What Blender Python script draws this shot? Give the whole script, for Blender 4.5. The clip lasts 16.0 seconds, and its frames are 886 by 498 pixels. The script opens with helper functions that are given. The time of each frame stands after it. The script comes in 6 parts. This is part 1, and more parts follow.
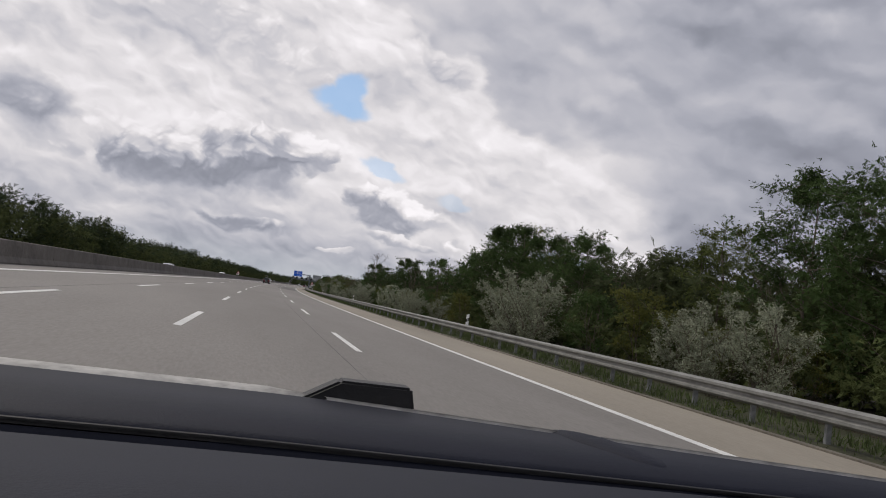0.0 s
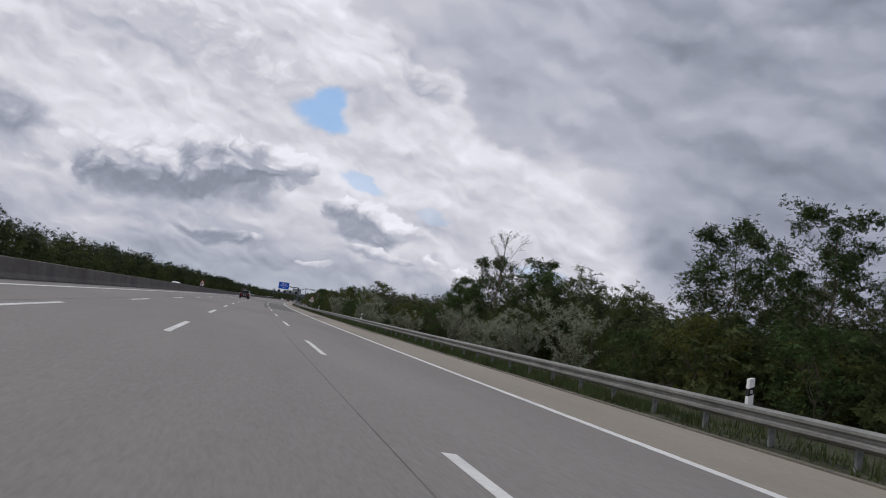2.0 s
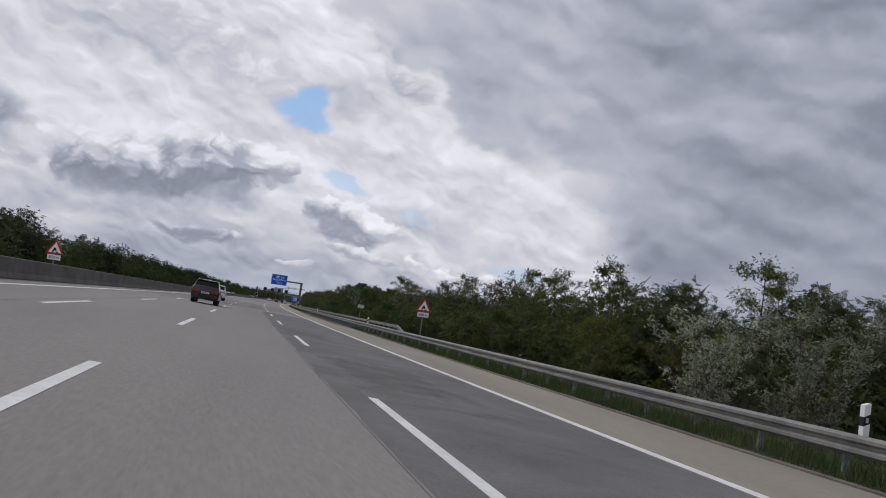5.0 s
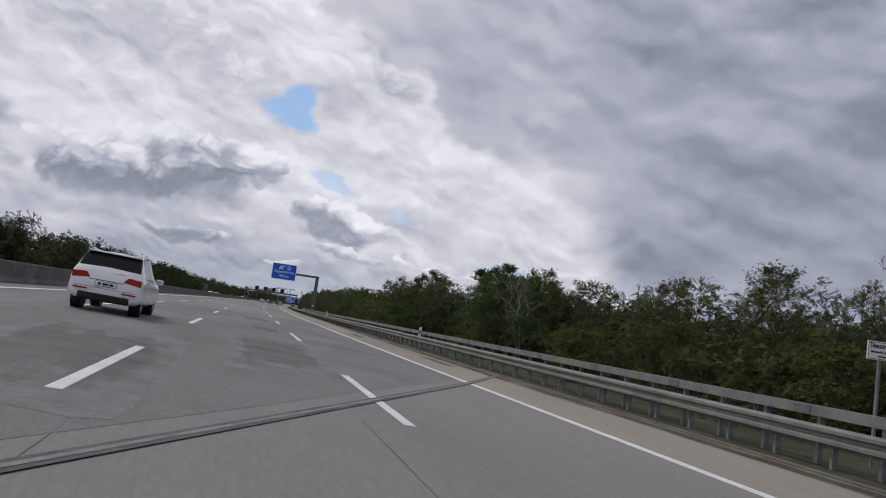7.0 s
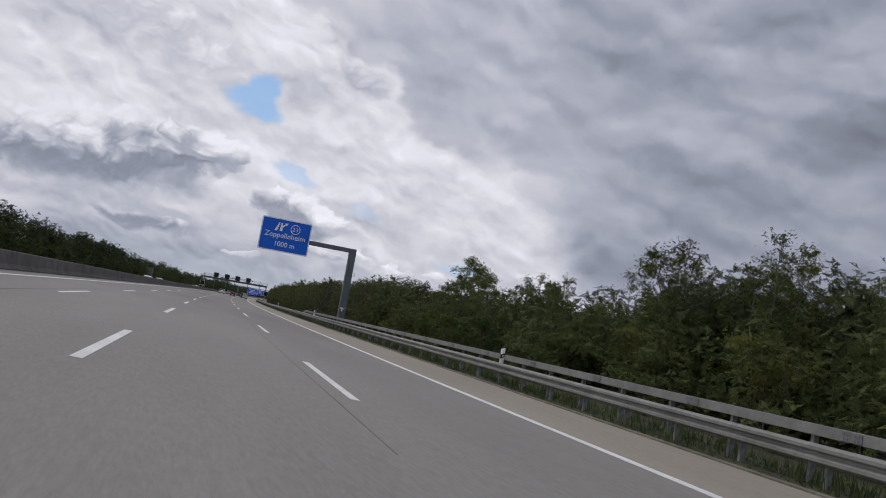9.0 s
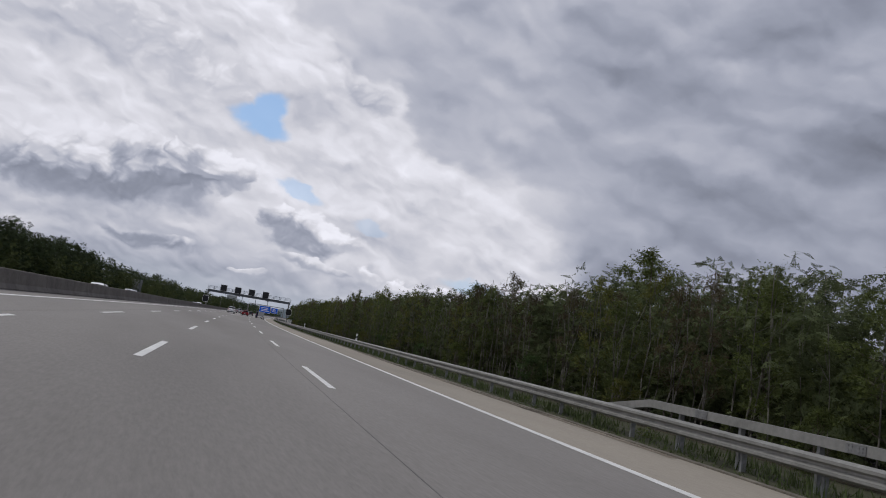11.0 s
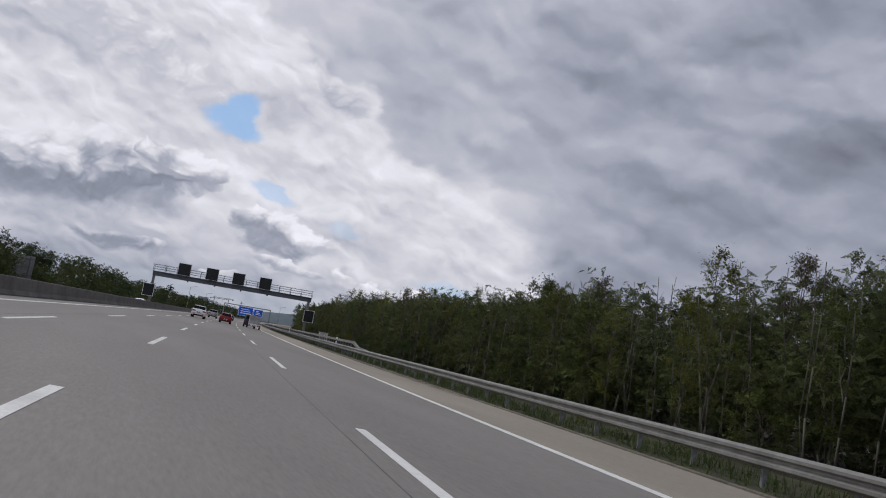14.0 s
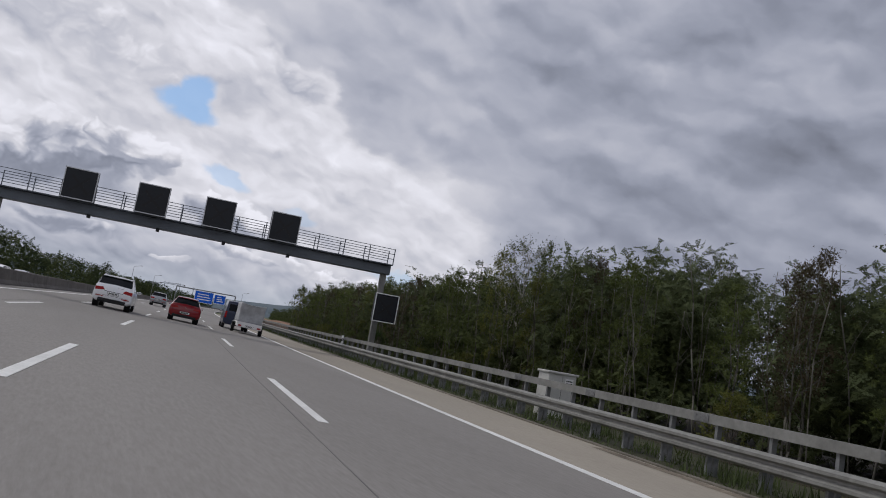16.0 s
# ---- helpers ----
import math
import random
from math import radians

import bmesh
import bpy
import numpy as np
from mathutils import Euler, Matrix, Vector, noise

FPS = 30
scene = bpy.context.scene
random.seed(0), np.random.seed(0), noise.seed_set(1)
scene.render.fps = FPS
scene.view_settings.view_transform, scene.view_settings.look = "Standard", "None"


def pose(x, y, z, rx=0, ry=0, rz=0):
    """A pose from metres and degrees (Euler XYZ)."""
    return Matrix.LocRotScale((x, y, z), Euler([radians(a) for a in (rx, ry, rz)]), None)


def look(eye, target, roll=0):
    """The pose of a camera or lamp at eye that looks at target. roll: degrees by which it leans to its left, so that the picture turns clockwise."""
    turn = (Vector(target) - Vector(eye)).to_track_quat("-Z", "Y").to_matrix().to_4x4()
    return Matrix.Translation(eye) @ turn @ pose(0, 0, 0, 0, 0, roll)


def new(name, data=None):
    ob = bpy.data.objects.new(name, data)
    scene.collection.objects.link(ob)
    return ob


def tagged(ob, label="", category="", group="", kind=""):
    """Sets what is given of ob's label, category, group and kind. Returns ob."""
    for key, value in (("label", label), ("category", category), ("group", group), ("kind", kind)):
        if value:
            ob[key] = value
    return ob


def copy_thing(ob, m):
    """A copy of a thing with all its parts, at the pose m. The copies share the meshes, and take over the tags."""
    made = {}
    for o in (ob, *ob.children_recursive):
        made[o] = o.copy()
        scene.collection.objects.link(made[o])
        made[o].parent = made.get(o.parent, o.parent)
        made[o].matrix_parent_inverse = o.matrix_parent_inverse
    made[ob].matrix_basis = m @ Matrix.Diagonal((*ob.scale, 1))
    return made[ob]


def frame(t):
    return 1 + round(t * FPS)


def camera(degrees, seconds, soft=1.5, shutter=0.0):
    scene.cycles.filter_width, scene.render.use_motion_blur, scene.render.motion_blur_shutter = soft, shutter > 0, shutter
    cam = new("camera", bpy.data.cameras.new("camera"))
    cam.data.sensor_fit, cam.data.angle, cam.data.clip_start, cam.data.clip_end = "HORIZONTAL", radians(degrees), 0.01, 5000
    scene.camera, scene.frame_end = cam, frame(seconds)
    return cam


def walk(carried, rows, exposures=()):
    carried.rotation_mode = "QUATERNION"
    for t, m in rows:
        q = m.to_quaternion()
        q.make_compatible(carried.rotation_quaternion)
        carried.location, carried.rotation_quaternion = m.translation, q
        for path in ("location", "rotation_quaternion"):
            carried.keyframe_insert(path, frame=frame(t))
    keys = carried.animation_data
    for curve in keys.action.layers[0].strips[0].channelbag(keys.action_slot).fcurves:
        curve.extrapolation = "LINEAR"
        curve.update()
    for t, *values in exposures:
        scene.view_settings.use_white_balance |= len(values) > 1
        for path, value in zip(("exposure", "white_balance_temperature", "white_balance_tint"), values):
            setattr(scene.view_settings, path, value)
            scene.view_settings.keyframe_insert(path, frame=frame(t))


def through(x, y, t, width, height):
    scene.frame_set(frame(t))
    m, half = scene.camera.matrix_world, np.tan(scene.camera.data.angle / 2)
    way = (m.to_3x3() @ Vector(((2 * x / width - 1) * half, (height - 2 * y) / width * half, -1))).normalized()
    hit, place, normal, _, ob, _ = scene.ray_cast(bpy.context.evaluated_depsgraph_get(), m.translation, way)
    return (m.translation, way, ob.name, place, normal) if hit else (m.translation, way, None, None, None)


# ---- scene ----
# The road is laid out in its own coordinates: s metres along it, d metres to the right of the lane line beside the car.
TURN = 1.97e-4          # the road bends gently to the right
BEND_END = 1100.0       # and runs straight from there on
FALL = 0.0497           # its crossfall to the right
EYE = 1.096             # the camera's height over the road


def heading(s):
    return TURN * min(max(s, -200.0), BEND_END)


def at(s, d, z=0.0):
    """A place in the world from the road's coordinates."""
    e = min(max(s, -200.0), BEND_END)
    a = TURN * e
    x, y = (1 - math.cos(a)) / TURN, math.sin(a) / TURN
    x, y = x + (s - e) * math.sin(a), y + (s - e) * math.cos(a)
    return Vector((x + d * math.cos(a), y - d * math.sin(a), z))


def road_z(d):
    """The height of the ground across the road."""
    if d <= -27:
        return 0.05
    if d < -11.8:
        return 0.2
    if d < 3.9:
        return -FALL * d
    if d < 6.9:
        return -FALL * 3.9 - 0.012 * (d - 3.9)
    return -0.26 - 0.03 * min(d - 6.9, 6)


def stand(s, d, z=0.0, turn=0.0):
    """The pose of a thing that stands at s, d, facing along the road, z above the ground."""
    p = at(s, d, road_z(d) + z)
    return Matrix.Translation(p) @ pose(0, 0, 0, 0, 0, turn - math.degrees(heading(s)))


# ---- camera: t, s, d, yaw, pitch, roll against the road
ROWS = [
    (0, 0.00, -2.26, -13.11, 4.11, 7.91),
    (0.5, 17.51, -2.15, -13.36, 4.92, 7.76),
    (1, 34.58, -2.06, -13.36, 5.97, 7.55),
    (1.5, 51.88, -2.03, -13.80, 5.74, 7.84),
    (2, 69.17, -2.01, -13.72, 5.31, 7.84),
    (2.5, 86.72, -2.02, -13.73, 5.48, 7.88),
    (3, 104.30, -2.02, -13.87, 5.14, 7.84),
    (3.5, 121.74, -1.99, -13.80, 4.84, 7.86),
    (4, 139.14, -2.00, -13.70, 5.25, 8.05),
    (4.5, 156.14, -2.02, -13.83, 5.46, 8.24),
    (7, 241.31, -2.09, -13.99, 5.60, 7.89),
    (7.5, 258.97, -2.13, -14.95, 3.65, 9.03),
    (8, 276.52, -2.20, -15.56, 4.66, 9.23),
    (10.3, 355.19, -2.29, -16.38, 7.69, 10.08),
    (10.5, 361.91, -2.29, -15.69, 8.17, 9.28),
    (11, 378.70, -2.27, -14.76, 6.95, 9.34),
    (11.5, 395.41, -2.29, -14.02, 6.58, 8.90),
    (12, 412.35, -2.28, -14.53, 7.19, 9.24),
    (12.5, 429.30, -2.26, -14.91, 7.35, 9.11),
    (13, 446.11, -2.18, -14.80, 7.80, 9.30),
    (13.5, 462.65, -2.10, -14.98, 7.40, 9.05),
    (14, 479.76, -2.14, -15.53, 7.45, 9.35),
    (14.5, 496.31, -2.10, -16.30, 7.62, 10.00),
    (15, 511.47, -2.00, -13.18, 5.27, 8.08),
    (15.5, 528.74, -2.11, -13.94, 6.22, 9.50),
    (16, 546.12, -2.08, -18.17, 7.22, 9.91),
]


def camera_pose(s, d, yaw, pitch, roll):
    turn = Euler((math.pi / 2 + radians(pitch), 0, radians(yaw) - heading(s))).to_matrix().to_4x4()
    return Matrix.Translation(at(s, d, EYE - FALL * d)) @ turn @ pose(0, 0, 0, 0, 0, roll)


cam = camera(59.8, 16.0, soft=1.0)
walk(cam, [(t, camera_pose(*row)) for t, *row in ROWS], ((0.0, 0.12, 6950, 10), (0.5, 0.03, 6800, 10), (1.0, 0.0, 6600, 10), (1.6, 0.0, 6500, 10), (16.0, 0.0, 6500, 10)))

# ---- sky and sun
def link(tree, a, b):
    tree.links.new(a, b)


def make_world():
    world = bpy.data.worlds.new("overcast_sky")
    scene.world = world
    world.use_nodes = True
    t = world.node_tree
    t.nodes.clear()
    n = t.nodes.new

    def m(op, a, b=None, c=None, clamp=False):
        x = n("ShaderNodeMath")
        x.operation, x.use_clamp = op, clamp
        for i, v in enumerate((a, b, c)):
            if v is None:
                continue
            if isinstance(v, (int, float)):
                x.inputs[i].default_value = v
            else:
                link(t, v, x.inputs[i])
        return x.outputs[0]

    def ramp(v, a, b, lo=0.0, hi=1.0):
        x = n("ShaderNodeMapRange")
        x.interpolation_type = "SMOOTHSTEP"
        link(t, v, x.inputs[0])
        for i, q in enumerate((a, b, lo, hi)):
            x.inputs[i + 1].default_value = q
        return x.outputs[0]

    def mixc(f, a, b):
        x = n("ShaderNodeMix")
        x.data_type = "RGBA"
        if isinstance(f, (int, float)):
            x.inputs[0].default_value = f
        else:
            link(t, f, x.inputs[0])
        for i, q in ((6, a), (7, b)):
            if isinstance(q, tuple):
                x.inputs[i].default_value = (*q, 1)
            else:
                link(t, q, x.inputs[i])
        return x.outputs[2]

    co = n("ShaderNodeTexCoord")
    sep = n("ShaderNodeSeparateXYZ")
    link(t, co.outputs["Generated"], sep.inputs[0])
    az = m("MULTIPLY", m("ARCTAN2", sep.outputs[0], sep.outputs[1]), 60.0)
    el = m("MULTIPLY", m("ARCSINE", sep.outputs[2]), 60.0)

    def plane(u, v, su, sv, seed):
        c = n("ShaderNodeCombineXYZ")
        link(t, m("MULTIPLY", u, 1 / su), c.inputs[0])
        link(t, m("MULTIPLY", v, 1 / sv), c.inputs[1])
        c.inputs[2].default_value = seed
        return c.outputs[0]

    def noise_at(u, v, su, sv, detail, rough, seed=0.0):
        """Soft cloud noise, about -0.25 to 0.25."""
        x = n("ShaderNodeTexNoise")
        x.inputs["Scale"].default_value = 1.0
        x.inputs["Detail"].default_value = detail
        x.inputs["Roughness"].default_value = rough
        link(t, plane(u, v, su, sv, seed), x.inputs["Vector"])
        return m("SUBTRACT", x.outputs[0], 0.5)

    def heads_at(u, v, su, sv, detail=2.0, seed=0.0):
        """Rounded heads of cloud with crevices between them, higher where positive."""
        x = n("ShaderNodeTexVoronoi")
        x.voronoi_dimensions, x.feature = "3D", "SMOOTH_F1"
        x.inputs["Scale"].default_value = 1.0
        x.inputs["Detail"].default_value = detail
        x.inputs["Roughness"].default_value = 0.42
        x.inputs["Lacunarity"].default_value = 2.3
        x.inputs["Smoothness"].default_value = 0.6
        link(t, plane(u, v, su, sv, seed), x.inputs["Vector"])
        return m("SUBTRACT", 0.50, x.outputs["Distance"])

    def turned(u, v, degrees):
        c, s = math.cos(radians(degrees)), math.sin(radians(degrees))
        return m("ADD", m("MULTIPLY", u, c), m("MULTIPLY", v, s)), m("ADD", m("MULTIPLY", u, -s), m("MULTIPLY", v, c))

    # the air's own eddies bend all outlines
    p = m("ADD", az, m("ADD", m("MULTIPLY", noise_at(az, el, 5.0, 3.5, 3, 0.5, 1.3), 4.0), m("MULTIPLY", noise_at(az, el, 1.3, 1.0, 4, 0.55, 7.7), 0.9)))
    q = m("ADD", el, m("ADD", m("MULTIPLY", noise_at(az, el, 5.0, 3.5, 3, 0.5, 4.1), 2.4), m("MULTIPLY", noise_at(az, el, 1.3, 1.0, 4, 0.55, 9.2), 0.8)))
    heads = heads_at(p, q, 2.3, 1.7)
    relief = m("SUBTRACT", heads, heads_at(m("ADD", p, -0.12), m("ADD", q, 0.22), 2.3, 1.7))
    puffs_lit = m("SUBTRACT", heads_at(p, q, 5.0, 3.4, 1.5, 6.0), heads_at(m("ADD", p, -0.25), m("ADD", q, 0.5), 5.0, 3.4, 1.5, 6.0))
    broad = noise_at(az, el, 15.0, 6.5, 3, 0.5, 5.0)

    # rows of cloud that slope down to the right, closer together towards the horizon
    ru, rv = turned(p, q, -21)
    rows = noise_at(ru, rv, 5.5, 2.6, 4, 0.48, 2.2)
    rows_lit = m("SUBTRACT", rows, noise_at(m("ADD", ru, -0.2), m("ADD", rv, 0.6), 5.5, 2.6, 4, 0.48, 2.2))
    scale_u, scale_v = turned(p, q, -17)
    scales = heads_at(scale_u, scale_v, 4.0, 2.0, 1.6, 3.0)
    scales_lit = m("SUBTRACT", scales, heads_at(m("ADD", scale_u, 0.1), m("ADD", scale_v, 0.35), 4.0, 2.0, 1.6, 3.0))
    # the deck's long soft billows
    du, dv = turned(p, q, -12)
    big = noise_at(du, dv, 9.5, 5.0, 4, 0.44, 4.7)
    swell = m("SUBTRACT", big, noise_at(m("ADD", du, -0.3), m("ADD", dv, 1.0), 9.5, 5.0, 4, 0.44, 4.7))
    deck_heads = heads_at(du, dv, 7.0, 4.2, 1.4, 8.0)
    deck_lit = m("SUBTRACT", deck_heads, heads_at(m("ADD", du, -0.3), m("ADD", dv, 0.8), 7.0, 4.2, 1.4, 8.0))

    # the bright part of the sky, bluish and duller towards the horizon
    light = m("ADD", ramp(el, 1.0, 9.0, 0.54, 0.675), m("ADD", m("MULTIPLY", broad, 0.40), m("MULTIPLY", rows, 0.30)))
    light = m("ADD", light, m("ADD", m("MULTIPLY", rows_lit, 0.27), m("MULTIPLY", scales_lit, 0.20)))
    light = m("ADD", light, m("MULTIPLY", puffs_lit, 0.32))
    light = m("SUBTRACT", light, m("MULTIPLY", m("MULTIPLY", ramp(el, 8.5, 2.5), ramp(az, 13.0, 3.0)), 0.06))

    def blend(f, a, b):
        x = n("ShaderNodeMix")
        x.data_type = "FLOAT"
        for i, v in ((0, f), (2, a), (3, b)):
            if isinstance(v, (int, float)):
                x.inputs[i].default_value = v
            else:
                link(t, v, x.inputs[i])
        return x.outputs[0]

    def oval(a, e, ra, re, turn):
        """One inside the middle of an oval of the sky, nought on its rim; and how high in it."""
        u, v = turned(m("SUBTRACT", p, a), m("SUBTRACT", q, e), turn)
        u, v = m("MULTIPLY", u, 1 / ra), m("MULTIPLY", v, 1 / re)
        return m("SUBTRACT", 1.0, m("SQRT", m("ADD", m("MULTIPLY", u, u), m("MULTIPLY", v, v)))), v

    def body(light, a, e, ra, re, turn, top, base, rough=0.6, soft=0.2, belly=0.5):
        """A heap of cloud with bright rims and heads and a dull belly."""
        f, v = oval(a, e, ra, re, turn)
        f = m("ADD", f, m("MULTIPLY", m("ADD", heads, 0.28), rough))
        cover = ramp(m("DIVIDE", f, m("ADD", 1.0, m("MULTIPLY", m("MAXIMUM", m("MULTIPLY", v, -1.0), 0.0), 3.0))), 0.0, soft)
        high = m("ADD", m("MULTIPLY", v, belly), m("MULTIPLY", m("ADD", heads, 0.1), 0.85))
        shade = m("ADD", ramp(high, -0.30, 0.45, base, top), m("MULTIPLY", relief, 0.17))
        return blend(cover, light, shade)

    # a dark deck above and to the right of a curved, scalloped edge
    def part_of(v, a, b):
        return m("MINIMUM", m("MAXIMUM", m("SUBTRACT", v, a), 0.0), b - a)

    rim_el = m("SUBTRACT", 24.6, m("MULTIPLY", part_of(p, 0.0, 14.5), 0.56))
    rim_el = m("SUBTRACT", m("SUBTRACT", rim_el, ramp(p, 14.0, 16.5, 0.0, 1.7)), m("MULTIPLY", part_of(p, 14.5, 25.0), 0.36))
    rim_el = m("SUBTRACT", rim_el, m("MULTIPLY", part_of(p, 25.0, 60.0), 1.5))
    over = m("ADD", m("SUBTRACT", q, rim_el), m("ADD", m("MULTIPLY", scales, 3.2), m("MULTIPLY", broad, 3.0)))
    deck = blend(m("ADD", 0.4, ramp(az, 18.0, 26.0, 0.0, 0.5)), ramp(over, -0.2, 1.5), ramp(over, -2.0, 6.5))
    grey = m("ADD", ramp(az, 2.0, 48.0, 0.515, 0.368), m("ADD", m("MULTIPLY", big, 0.26), m("ADD", m("MULTIPLY", broad, 0.22), m("ADD", m("MULTIPLY", swell, 0.32), m("MULTIPLY", deck_lit, 0.22)))))
    # beside its edge the lower cloud is brightest
    rim = m("MULTIPLY", ramp(over, -6.5, -1.0), m("SUBTRACT", 1.0, deck))
    light = m("ADD", light, m("MULTIPLY", rim, 0.10))
    light = blend(deck, light, grey)
    for row in (
        (-4.0, 17.5, 9.5, 3.4, -14, 0.80, 0.56, 0.5, 0.7, 0.3),
        (12.4, 17.5, 3.0, 1.7, -20, 0.76, 0.50, 0.6, 0.4, 0.6),
        (-17.0, 9.3, 4.2, 3.8, 0, 0.52, 0.36, 0.5, 0.6, 0.2),
        (-5.0, 8.3, 10.0, 3.4, 6, 0.80, 0.31, 0.5, 0.25, 0.75),
        (1.2, 10.3, 3.6, 1.6, -8, 0.86, 0.42, 0.55, 0.16, 0.7),
        (-1.6, 4.1, 3.9, 0.75, -3, 0.66, 0.33, 0.5, 0.3, 0.4),
    ):
        light = body(light, *row)
    for row in (
        (8.6, 6.5, 4.3, 2.2, -10, 0.85, 0.37, 0.55, 0.16, 0.75),
        (12.3, 6.2, 1.5, 1.2, 0, 0.90, 0.55, 0.6, 0.2, 0.7),
        (10.2, 4.1, 3.6, 0.55, -4, 0.78, 0.46, 0.5, 0.25, 0.6),
        (17.5, 3.9, 4.6, 0.75, -4, 0.90, 0.60, 0.7, 0.2, 0.7),
        (5.2, 2.9, 1.5, 0.35, 0, 0.80, 0.60, 0.5, 0.3, 0.5),
    ):
        light = body(light, *row)
    light = m("MINIMUM", m("MAXIMUM", light, 0.16), 0.90)
    tint = mixc(ramp(light, 0.25, 0.72), (0.875, 0.945, 1.19), (0.98, 0.983, 1.075))
    cloud = n("ShaderNodeVectorMath")
    cloud.operation = "SCALE"
    link(t, tint, cloud.inputs[0])
    link(t, m("MULTIPLY", light, 9.8), cloud.inputs["Scale"])

    sky = n("ShaderNodeTexSky")
    sky.sky_type, sky.sun_disc = "NISHITA", False
    sky.sun_elevation, sky.sun_rotation = radians(52), radians(-35)

    def hole(a, e, ra, re, turn=0.0, soft=0.45):
        f, _ = oval(a, e, ra, re, turn)
        return ramp(m("SUBTRACT", f, m("MULTIPLY", heads, 0.25)), -0.05, soft)

    gap = m("MAXIMUM", m("MAXIMUM", hole(4.6, 14.2, 2.5, 1.15, -8), hole(4.9, 14.9, 1.5, 1.9, 0)), m("MULTIPLY", hole(8.0, 9.8, 2.2, 0.55, -14), 0.6))
    gap = m("MAXIMUM", gap, m("MAXIMUM", m("MULTIPLY", hole(14.2, 7.9, 1.7, 0.5, -6), 0.35), m("MULTIPLY", hole(22.5, 4.6, 2.8, 0.6, -10), 0.6)))
    air = mixc(0.45, sky.outputs[0], (2.7, 5.1, 9.2))
    both = mixc(m("MULTIPLY", gap, 0.92), cloud.outputs[0], air)
    # haze towards the horizon
    both = mixc(ramp(el, 3.5, -0.5, 0.0, 0.75), both, (4.0, 4.5, 5.2))
    bg = n("ShaderNodeBackground")
    bg.inputs["Strength"].default_value = 0.1
    link(t, both, bg.inputs[0])
    link(t, bg.outputs[0], n("ShaderNodeOutputWorld").inputs[0])


make_world()
sun = new("sun", bpy.data.lights.new("sun", "SUN"))
sun.data.energy, sun.data.angle, sun.data.color = 1.1, radians(14), (1.0, 0.96, 0.9)
sun.matrix_world = look(Vector((-0.50, 0.70, 1.1)) * 100, (0, 0, 0))


